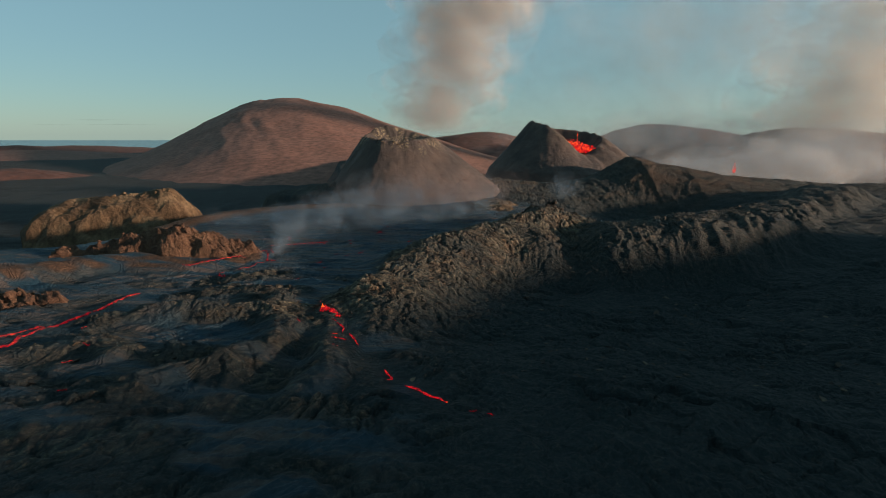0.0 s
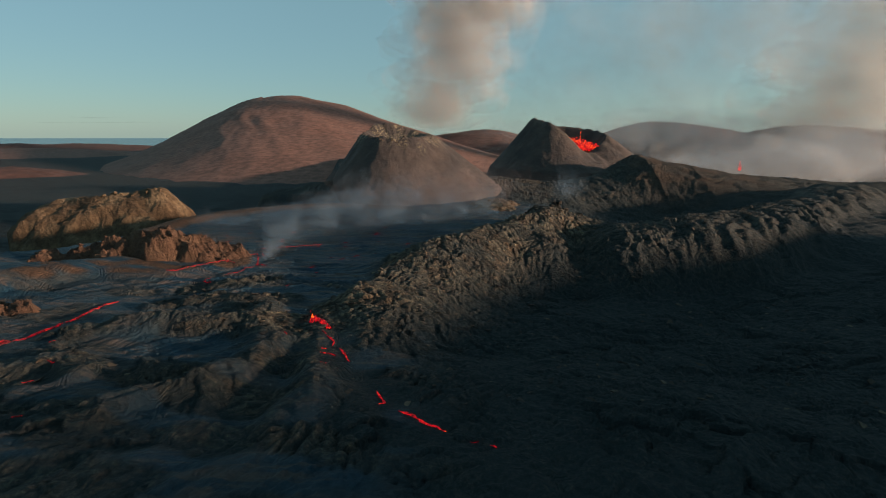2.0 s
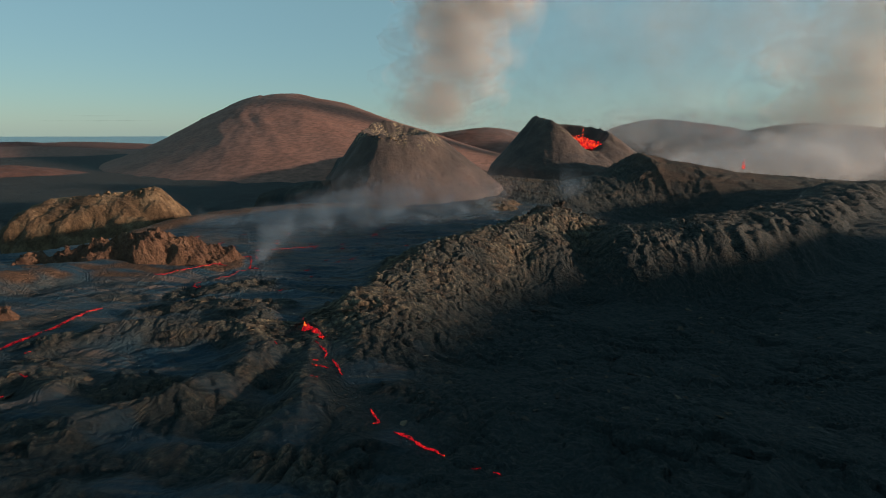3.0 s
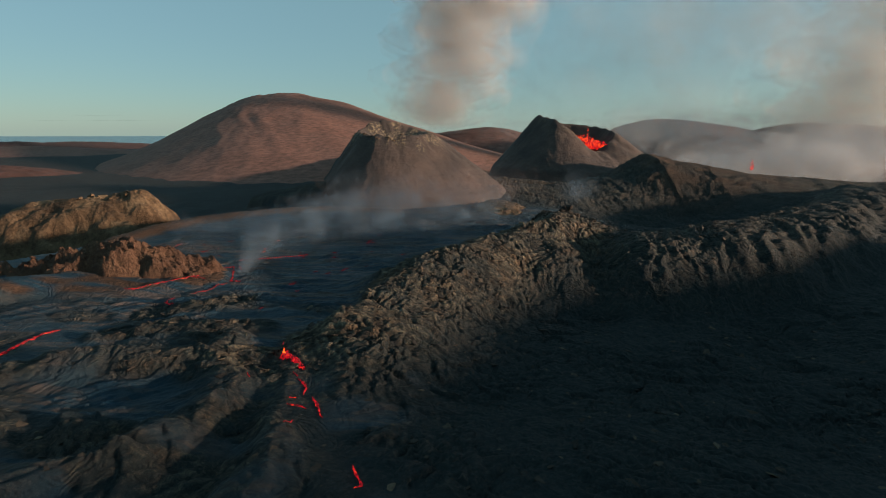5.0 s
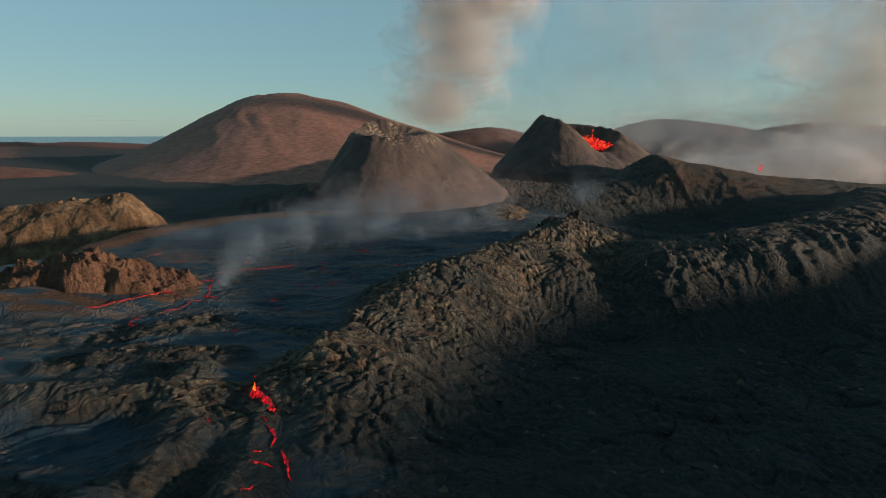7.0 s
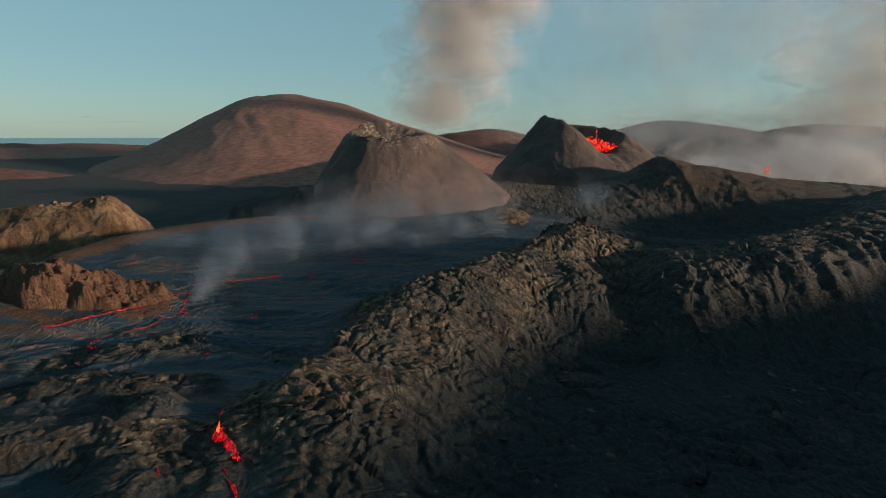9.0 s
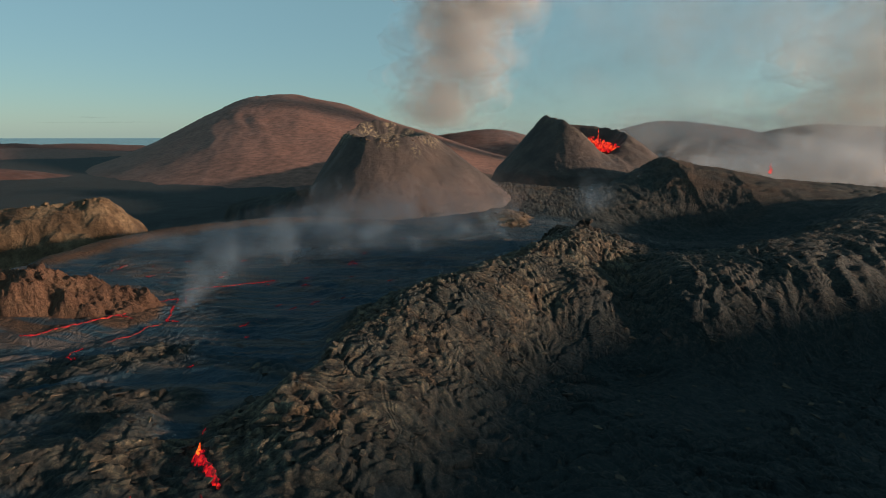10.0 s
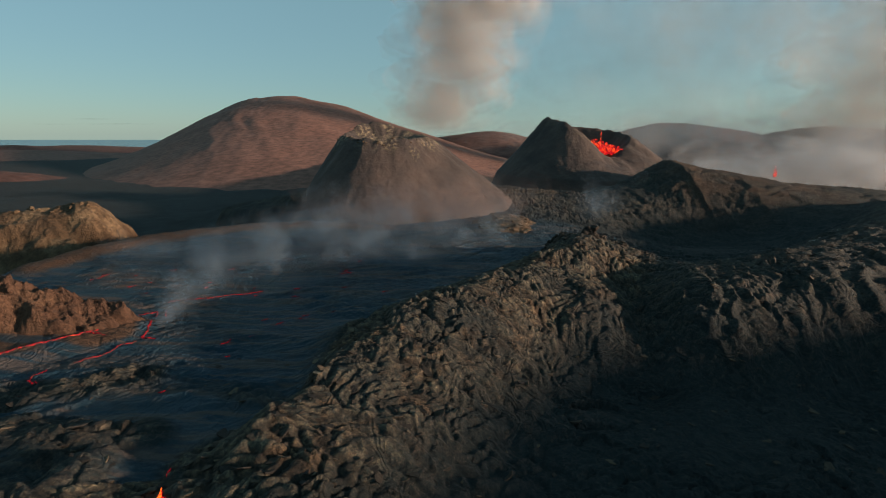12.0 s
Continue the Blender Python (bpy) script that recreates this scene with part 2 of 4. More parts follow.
def smoke_material(name, colour, alpha, scale, lo=0.35, hi=0.7):
    """Thin veil of smoke: mostly see-through, lit from both sides."""
    m, nodes, links, bsdf = material(name)
    nodes.remove(bsdf)
    at = nodes.new("ShaderNodeNewGeometry").outputs["Position"]
    n = noise_node(nodes, links, scale, 5, 0.55, at, 0.4)
    cover = nodes.new("ShaderNodeMapRange")
    cover.interpolation_type = "SMOOTHSTEP"
    links.new(n.outputs[0], cover.inputs[0])
    cover.inputs[1].default_value, cover.inputs[2].default_value, cover.inputs[4].default_value = lo, hi, alpha
    fade = nodes.new("ShaderNodeAttribute")
    fade.attribute_name = "thickness"
    product = nodes.new("ShaderNodeMath")
    product.operation = "MULTIPLY"
    links.new(cover.outputs[0], product.inputs[0])
    links.new(fade.outputs["Fac"], product.inputs[1])
    clear, front, back = nodes.new("ShaderNodeBsdfTransparent"), nodes.new("ShaderNodeBsdfDiffuse"), nodes.new("ShaderNodeBsdfTranslucent")
    front.inputs[0].default_value = back.inputs[0].default_value = (*colour, 1)
    both, out = nodes.new("ShaderNodeMixShader"), nodes.new("ShaderNodeMixShader")
    links.new(front.outputs[0], both.inputs[1])
    links.new(back.outputs[0], both.inputs[2])
    links.new(product.outputs[0], out.inputs[0])
    links.new(clear.outputs[0], out.inputs[1])
    links.new(both.outputs[0], out.inputs[2])
    links.new(out.outputs[0], nodes["Material Output"].inputs[0])
    return m


LAVA = lava_field_material()
CONE = cone_material()
SCORIA = rocky("dark_scoria", (0.01, 0.009, 0.0085), (0.026, 0.022, 0.018), 0.9, 0.9, 0.8, 0.15, (0.05, 0.038, 0.028))
HILL_SOIL = rocky("brown_hillside_soil", (0.112, 0.057, 0.044), (0.168, 0.085, 0.066), 0.12, 0.95, 0.14, 0.009, (0.15, 0.084, 0.069), 2.0)
FAR_SOIL = rocky("far_hill_soil", (0.07, 0.035, 0.03), (0.1, 0.051, 0.044), 0.06, 0.95, 0.4, 0.004, None, 5.0)
PALE_EARTH = rocky("pale_tephra_earth", (0.042, 0.026, 0.015), (0.08, 0.053, 0.031), 1.0, 0.95, 0.9, 0.09, (0.175, 0.13, 0.082), 0.6)
RED_ROCK = rocky("red_brown_rock", (0.04, 0.022, 0.015), (0.085, 0.047, 0.03), 2.2, 0.92, 1.0, 0.16, (0.115, 0.07, 0.044), 0.6)
TAN_CRUST = rocky("tan_crust", (0.02, 0.015, 0.011), (0.08, 0.056, 0.036), 1.5, 0.9, 1.0, 0.5, (0.13, 0.095, 0.06))
SLAB = slab_material()
HOT = glow_material("hot_lava", 0.85, 0.49, 1.8)
MOLTEN = glow_material("molten_lava", 0.75, 0.49, 1.8)
EMBER = glow_material("ember_lava", 0.65, 0.52, 2.6)
FOUNTAIN = glow_material("fountain_lava", 0.95, 0.42, 0.6)
ORANGE = glow_material("orange_hot_lava", 1.1, 0.24, 2.0)


# ---------------------------------------------------------------- shape of the land
def along(X, Y, pts):
    """Signed distance to a polyline (positive to its right) and the third value interpolated along it."""
    best, side, val = np.full(X.shape, 1e9), np.zeros(X.shape), np.zeros(X.shape)
    for (x0, y0, z0), (x1, y1, z1) in zip(pts, pts[1:]):
        dx, dy = x1 - x0, y1 - y0
        k = np.clip(((X - x0) * dx + (Y - y0) * dy) / (dx * dx + dy * dy), 0, 1)
        d = np.hypot(X - x0 - k * dx, Y - y0 - k * dy)
        near = d < best
        best = np.where(near, d, best)
        side = np.where(near, np.sign((X - x0) * dy - (Y - y0) * dx), side)
        val = np.where(near, z0 + k * (z1 - z0), val)
    return best * np.where(side == 0, 1, side), val


def bank(H, X, Y, pts, left, right, sharp=1.6):
    """Raise H to a ridge along pts (x, y, crest height) that falls off over left and right metres."""
    d, crest = along(X, Y, pts)
    f = np.clip(1 - np.abs(d) / np.where(d > 0, right, left), 0, 1)
    f = 1 - (1 - f) ** sharp
    f = f * f * (3 - 2 * f)
    return H + np.maximum(crest - H, 0) * f, f


LEVEE = [(-21, 89.5, 10.4), (-16, 92, 12.5), (-12.5, 98, 12.9), (-10, 106, 12.7), (-6, 113.5, 14.2), (0, 119, 15.2), (9, 129, 16.2), (20, 140, 16.6), (29, 149, 17.8), (33, 160, 17.0)]
RIBBED = [(34, 134, 14.6), (46, 133, 15.4), (58, 136, 15.6), (70, 137, 17.2), (98, 156, 16.4), (120, 182, 16.6), (150, 205, 17.0), (182, 232, 17.0)]
LOBES = [
    [(-58, 78, 10.2), (-51, 81, 11.0), (-44, 82.5, 11.2), (-37, 81.5, 11.1), (-32.5, 84, 11.1), (-30.5, 89, 10.6)],
    [(-42, 54, 10.2), (-33, 60, 11.0), (-29, 64, 11.3), (-25.5, 67, 11.2), (-25, 73, 10.6)],
    [(-52, 91, 10.0), (-42, 94, 10.7), (-34, 92.5, 10.8), (-29, 93.5, 10.4)],
    [(-62, 66, 10.0), (-52, 69, 10.7), (-47, 66, 10.6)],
    [(-18, 56, 10.0), (-15, 62, 10.6), (-19, 69, 10.4)],
    [(-50, 100, 10.0), (-42, 103, 10.4), (-36, 107, 10.1)],
]
RAVINE = [(-24, 90, 9.0), (-22.4, 80, 8.6), (-21.4, 73, 8.2), (-21, 64, 8.2), (-23, 52, 8.4)]
APRON = [(-92, 238, 9.5), (-74, 240, 13.0), (-56, 240, 17.0), (-46, 239, 18.0), (4, 256, 18.5), (24, 268, 17.5), (42, 272, 15.5)]
SHOULDER = [(44, 272, 13.5), (66, 274, 14.5), (90, 280, 19.0), (110, 289, 28.5), (121, 286, 25.5), (136, 282, 23.0), (150, 281, 20.0), (164, 281, 17.2), (196, 286, 14.4), (240, 292, 10.0), (300, 300, 7.0)]
BANK = [(-93, 158, 10.4), (-89, 170, 11.3), (-84, 186, 11.2), (-74, 197, 11.0), (-58, 207, 11.3), (-44, 212, 10.8), (-20, 209, 10.2)]
BROWN_BANK = [(-125, 84, 11.4), (-96, 98, 12.8), (-84, 107, 12.6), (-76, 113, 12.0), (-60, 112, 10.8), (-50, 119, 10.5)]
# last four points: unseen field added behind the quiet cone to shade the valley
FIELD_EDGE = [(-400, 84, 0), (-130, 124, 0), (-106, 136, 0), (-96, 152, 0), (-91, 172, 0), (-86, 188, 0), (-76, 199, 0), (-59, 209, 0), (-47, 216, 0), (-52, 224, 0), (-76, 233, 0), (-86, 243, 0), (-70, 290, 0), (-82, 400, 0), (-104, 500, 0), (-140, 690, 0)]
# unseen ridge added behind the quiet cone to cast shade on the valley
SHADE_RISE = [(-20, 325, 16.0), (-32, 370, 23.0), (-40, 420, 16.0), (-60, 500, 8.0)]
# unseen hill added right of the view, its crest shaped to shade the foreground
SHADE_HILL = [(230, 124, 17.0), (230, 113, 31.0), (230, 92, 33.5), (230, 36, 40.0), (230, -34, 52.0), (236, -110, 60.0), (240, -340, 68.0)]
CHANNEL = [(-22.2, 85.8, 11.2), (-20.4, 82.9, 10.2), (-17.4, 79.6, 9.4), (-16, 74.5, 8.8), (-13, 70, 8.7), (-7, 60, 8.7), (0, 54, 8.8), (6, 51, 8.9)]


def broad_land(X, Y):
    """The land without its roughness, and how much of it is levee crust, fresh crust, brown soil."""
    H = 9.3 + 0.5 * perlin(X / 45, Y / 45, 3)
    pit = smooth(-12, 14, X - 0.28 * (Y - 90) + 4 * perlin(X / 18, Y / 18, 5)) * smooth(58, 84, Y + 0.15 * X)
    H = H - 4.6 * pit - 2.5 * smooth(20, 60, X) * smooth(140, 100, Y)
    back = smooth(128, 150, Y) * smooth(0, 30, X - 20 * smooth(200, 140, Y))
    H = H + back * (4.6 * pit + 1.0)
    f0 = np.zeros(X.shape)
    for lobe in LOBES:
        H, f = bank(H, X, Y, lobe, 4.5 + 2.5 * perlin(X / 6, Y / 6, 93), 4.0 + 2.5 * perlin(X / 5, Y / 5, 94), 1.2)
        f0 = np.maximum(f0, f)
    H, f1 = bank(H, X, Y, LEVEE, 4.5 + 12.5 * smooth(98, 126, Y), 22 + 5 * smooth(118, 140, Y), 1.0)
    H, f2 = bank(H, X, Y, RIBBED, 22, 21, 1.7)
    H, f3 = bank(H, X, Y, APRON, 30, 20, 1.5)
    H, f7 = bank(H, X, Y, SHOULDER, 30, 50, 1.2)
    f3 = np.maximum(f3, f7)
    H, f4 = bank(H, X, Y, BANK, 5, 6, 2.0)
    H, f6 = bank(H, X, Y, BROWN_BANK, 10, 6, 2.0)
    outside = smooth(0, 13, -along(X, Y, FIELD_EDGE)[0])
    distance = np.hypot(X, Y)
    # raised behind the cones so dark ground covers the mountain's foot as shade
    lowland = -14.0 + 5.0 * smooth(250, 340, Y) * smooth(900, 600, distance) - 14.0 * smooth(1500, 2400, distance)
    away = np.maximum(outside, np.maximum(np.maximum(smooth(300, 420, Y) * smooth(-20, 60, X), smooth(640, 720, Y)), smooth(300, 500, np.abs(X))))
    H = H + (lowland - H) * away
    H = bank(H, X, Y, SHADE_RISE, 45, 60, 1.4)[0]
    H, f5 = bank(H, X, Y, SHADE_HILL, 120, 66, 1.5)
    tan = np.clip(np.maximum(np.maximum(f1 * 1.7, f2 * 0.45), f0 * 0.55), 0, 1)
    tan = np.maximum(tan, 0.45 * np.clip(f3 * 1.4, 0, 1))
    soil = np.maximum(np.clip(np.maximum(f4, f6) * 1.6, 0, 1) * np.where(f4 > f6, 1.0, 0.9 * smooth(-0.15, 0.25, perlin(X / 11, Y / 4, 91)) * smooth(0.15, 0.6, f6)), smooth(480, 700, Y))
    # hardly any soil in the valley: dark crust colour stands in for its shade
    soil = np.maximum(np.maximum(soil * (1 - outside), 0.06 * outside), 0.12 * smooth(430, 600, np.hypot(0.7 * X, Y)))
    soil = np.maximum(soil, 0.6 * np.clip(f7 * 1.3, 0, 1) * smooth(96, 112, X) * smooth(190, 150, X) * (0.4 + 0.6 * smooth(-0.2, 0.3, perlin(X / 12, Y / 9, 92))))
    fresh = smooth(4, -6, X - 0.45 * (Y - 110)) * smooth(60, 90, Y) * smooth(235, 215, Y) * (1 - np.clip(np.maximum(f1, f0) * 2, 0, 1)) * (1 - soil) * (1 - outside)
    # a lobe's shadow put in as a sunken patch of dark blue crust
    shade_hollow = smooth(1.25, 0.75, np.hypot((X + 40) / 10, (Y - 74.5 - 0.18 * (X + 40)) / 4.4) + 0.25 * perlin(X / 5, Y / 4, 98))
    H = H - 13.0 * np.exp(-((X - 98) / 44) ** 2 - ((Y - 232) / 36) ** 2) - 4.0 * np.exp(-((X - 72) / 22) ** 2 - ((Y - 182) / 14) ** 2)
    H = H - 4.5 * np.exp(-((X - 35 - 0.3 * (Y - 128)) / 5.5) ** 2 - ((Y - 128) / 15) ** 2)
    d, floor = along(X, Y, RAVINE)
    H = H - np.maximum(H - floor, 0) * np.exp(-(d / 2.6) ** 2)
    H = H + (8.4 - H) * shade_hollow
    crust_tone = smooth(8, -12, X) * smooth(118, 96, Y) * smooth(-0.05, 0.3, perlin(X / 15 + 5, Y / 6, 95)) * (1 - outside)
    tan = np.maximum(tan, 0.5 * crust_tone) * (1 - shade_hollow)
    fresh = np.maximum(fresh, 0.75 * smooth(0, -8, X) * smooth(100, 80, Y) * smooth(-0.1, 0.15, perlin(X / 13, Y / 7, 97)) * (1 - tan)) * (1 - 0.7 * crust_tone)
    fresh = np.maximum(fresh, shade_hollow)
    return H, tan, fresh * 0.95, soil


def land(X, Y):
    H, tan, fresh, soil = broad_land(X, Y)
    near = smooth(520, 340, np.hypot(X, Y - 30))
    calm = np.clip(0.75 * fresh + 0.6 * soil, 0, 0.9)
    rough = near * np.clip(0.55 + 0.6 * tan, 0, 1) * (1 - calm)
    wx, wy = X + 3.0 * fbm(X / 11, Y / 11, 3, 31), Y + 3.0 * fbm(X / 11, Y / 11, 3, 35)
    lobes = 0.8 * (ridged(wx / 15, wy / 12, 2, 11) - 1.0) + 0.28 * (ridged(wx / 6.5, wy / 5.0, 2, 17) - 1.0)
    sx, sy = X + 1.6 * fbm(X / 6, Y / 6, 2, 33), Y + 1.6 * fbm(X / 6, Y / 6, 2, 37)
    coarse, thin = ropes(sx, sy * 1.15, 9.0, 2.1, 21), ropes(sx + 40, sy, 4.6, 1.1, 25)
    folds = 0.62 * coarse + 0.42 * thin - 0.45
    folds = folds * (1 - 0.5 * smooth(-20, -28, X) * smooth(112, 100, Y))
    H = H + rough * (lobes + folds * (0.5 + 0.7 * smooth(-0.3, 0.4, perlin(X / 14, Y / 14, 27))) + 0.1 * perlin(wx / 1.0, wy / 0.8, 29))
    own, rim = plates(wx / 6.0, wy / 2.7, 41)
    small, small_rim = plates(wx / 1.9, wy / 1.3, 47)
    broken = near * (1 - 0.4 * tan) * (1 - 0.8 * soil) * (0.25 + 0.75 * smooth(-0.25, 0.3, perlin(X / 24, Y / 15, 51)))
    H = H + broken * (1 - 0.75 * fresh) * (0.8 * own - 0.22 * smooth(0.14, 0.0, rim) + 0.2 * small)
    ribs = np.clip(1 - np.abs(along(X, Y, RIBBED)[0] - 11) / 14, 0, 1) * smooth(34, 46, X)
    H = H + near * ribs * 1.5 * (0.7 - 2.2 * np.abs(perlin(wx / 5.5 - wy / 24, wy / 26, 61)))
    H = H + (1 - near) * 1.5 * fbm(X / 60, Y / 60, 4, 71) * smooth(150, 500, np.hypot(X, Y))
    u, v = 0.82 * X + 0.57 * Y, 0.82 * Y - 0.57 * X
    bent = v + 5 * perlin(u / 30, v / 30, 111)
    seams = np.clip(1 - 3.2 * np.abs(perlin(u / 26, bent / 3.6, 113)), 0, 1) + 0.6 * np.clip(1 - 3.5 * np.abs(perlin(u / 9, bent / 1.6, 117)), 0, 1)
    H = H + near * fresh * 0.42 * seams * smooth(-0.25, 0.2, perlin(X / 22, Y / 12, 119))
    d, floor = along(X, Y, CHANNEL)
    H = H - np.maximum(H - floor, 0) * np.exp(-(d / 3.0) ** 2)
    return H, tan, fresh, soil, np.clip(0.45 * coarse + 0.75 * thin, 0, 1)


# ---------------------------------------------------------------- mesh helpers
def grid_mesh(name, X, Y, Z, wrap=False):
    """A mesh of quads over arrays of places (rows, columns); wrap joins the last column to the first."""
    rows, cols = X.shape
    me = bpy.data.meshes.new(name)
    me.vertices.add(rows * cols)
    me.vertices.foreach_set("co", np.stack([X, Y, Z], -1).astype(np.float32).ravel())
    r, c = np.meshgrid(np.arange(rows - 1), np.arange(cols if wrap else cols - 1), indexing="ij")
    d = (c + 1) % cols
    quads = np.stack([r * cols + c, r * cols + d, (r + 1) * cols + d, (r + 1) * cols + c], -1).reshape(-1, 4)
    me.loops.add(quads.size)
    me.loops.foreach_set("vertex_index", quads.ravel().astype(np.int32))
    me.polygons.add(len(quads))
    me.polygons.foreach_set("loop_start", np.arange(0, quads.size, 4, dtype=np.int32))
    me.polygons.foreach_set("use_smooth", np.ones(len(quads), dtype=bool))
    me.update(calc_edges=True)
    return me


def put(name, me, mat, parent=None, label=""):
    ob = new(name, me)
    ob.data.materials.append(mat)
    ob.parent = parent
    return tagged(ob, label)


def steps(*legs):
    """Places from leg to leg: (from, to, spacing)."""
    return np.concatenate([np.linspace(a, b, max(2, round((b - a) / s)), endpoint=False) for a, b, s in legs])


# ---------------------------------------------------------------- ground and sea
xs = steps((-4900, -1200, 160), (-1200, -400, 25), (-400, -150, 4), (-150, -62, 0.9), (-62, 64, 0.22), (64, 135, 0.7), (135, 260, 1.6), (260, 400, 5), (400, 1200, 30), (1200, 4901, 170))
ys = steps((-700, 0, 30), (0, 33, 3), (33, 50, 0.36), (50, 134, 0.22), (134, 190, 0.5), (190, 300, 1.1), (300, 500, 4), (500, 1500, 40), (1500, 4901, 150))
GX, GY = np.meshgrid(xs, ys)
GZ, g_tan, g_fresh, g_soil, g_rope = land(GX, GY)
me = grid_mesh("ground", GX, GY, GZ)
crust = me.color_attributes.new("crust", "FLOAT_COLOR", "POINT")
crust.data.foreach_set("color", np.stack([g_tan, g_fresh, g_soil, np.ones_like(g_tan)], -1).astype(np.float32).ravel())
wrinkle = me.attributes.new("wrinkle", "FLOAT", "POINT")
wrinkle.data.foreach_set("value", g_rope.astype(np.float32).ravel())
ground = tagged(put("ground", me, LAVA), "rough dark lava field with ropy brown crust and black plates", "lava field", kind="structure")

water, nodes, links, bsdf = material("sea_water")
bsdf.inputs["Base Color"].default_value = (0.02, 0.07, 0.1, 1)
bsdf.inputs["Roughness"].default_value = 0.25
ripple = nodes.new("ShaderNodeBump")
ripple.inputs["Strength"].default_value = 0.4
links.new(noise_node(nodes, links, 0.08, 4).outputs[0], ripple.inputs["Height"])
links.new(ripple.outputs[0], bsdf.inputs["Normal"])
wx, wy = np.meshgrid(np.linspace(-4900, 4900, 30), np.linspace(2150, 4950, 20))
tagged(put("sea", grid_mesh("sea", wx, wy, np.full(wx.shape, -15.0)), water), "calm blue-grey sea along the horizon", "sea", kind="structure")


# ---------------------------------------------------------------- hills
def hill(name, cx, cy, top, base, left, right, front, rear, mat, label, category, power=1.3, seed=0, gully=0.08, cells=110, flat=0.0, spur=0.0, apron=0.0):
    """A hill of its own: different reach to each side, gullied slopes, sunk below the ground at its edge."""
    U, V = np.meshgrid(np.linspace(-1, 1, cells), np.linspace(-1, 1, cells))
    X, Y = cx + np.where(U < 0, U * left, U * right), cy + np.where(V < 0, V * front, V * rear)
    X = X + spur * np.clip(-V, 0, 1)
    r = np.hypot(U, V)
    f = np.clip((1 - r) / (1 - flat), 0, 1)
    f = (f * f * (3 - 2 * f)) * 0.6 + 0.4 * (1 - (1 - f) ** power)
    ang = np.arctan2(V, U)
    size = top - base
    f = np.maximum(f, apron * np.clip(1 - r, 0, 1) ** 0.8)
    Z = base + size * f + size * gully * f * (1.2 - f) * (ridged(ang * 3.2 + 0.6 * fbm(U * 3, V * 3, 3, seed), r * 1.5, 3, seed + 5) - 1.2)
    Z = Z + size * 0.035 * f * fbm(U * 4, V * 4, 5, seed + 9) - 6 * smooth(0.93, 1.0, r)
    ob = put(name, grid_mesh(name, X, Y, Z), mat)
    return tagged(ob, label, category)


hill("mountain", -420, 1300, 128, -21, 378, 560, 930, 420, HILL_SOIL, "broad bare brown mountain with a rounded summit", "mountain", 1.0, 3, 0.018, 240, 0.06, 290, 0.3)
hill("hill", -520, 600, 0, -24, 170, 150, 80, 140, FAR_SOIL, "low brown foothill beside the mountain", "hill", 1.2, 8)
hill("hill", -1050, 1250, 2, -19, 360, 420, 320, 300, HILL_SOIL, "low brown hill in front of the sea", "hill", 1.4, 10)
hill("hill", -1480, 2000, -3, -34, 500, 900, 300, 300, FAR_SOIL, "distant red-brown ridge in front of the sea", "hill", 1.2, 12, 0.2)
hill("hill", -1600, 1900, 0, -34, 500, 240, 300, 300, FAR_SOIL, "distant rounded red-brown hill in front of the sea", "hill", 1.2, 13, 0.2)
hill("hill", 130, 1500, 48, -18, 420, 300, 500, 300, FAR_SOIL, "distant red-brown hill between the cones", "hill", 1.3, 15)
hill("hill", 460, 1100, 62, -15, 250, 330, 500, 300, FAR_SOIL, "broad hazy hill behind the smoke", "hill", 1.9, 18)
hill("hill", 640, 900, 51, -15, 280, 500, 400, 300, FAR_SOIL, "broad dark hill behind the smoke", "hill", 1.9, 22)


# ---------------------------------------------------------------- volcanic cones
def boulder_mesh(seed, mat):
    """One angular boulder, about 2 across."""
    bm = bmesh.new()
    bmesh.ops.create_icosphere(bm, subdivisions=2, radius=1)
    for v in bm.verts:
        n = noise.noise(v.co * 1.1 + Vector((seed * 7.3, 0, 0))) + 0.5 * noise.noise(v.co * 2.7 + Vector((0, seed * 3.1, 0)))
        v.co *= 1 + 0.55 * n
        v.co.z *= 0.75
    me = bpy.data.meshes.new("boulder")
    bm.to_mesh(me)
    bm.free()
    me.materials.append(mat)
    return me


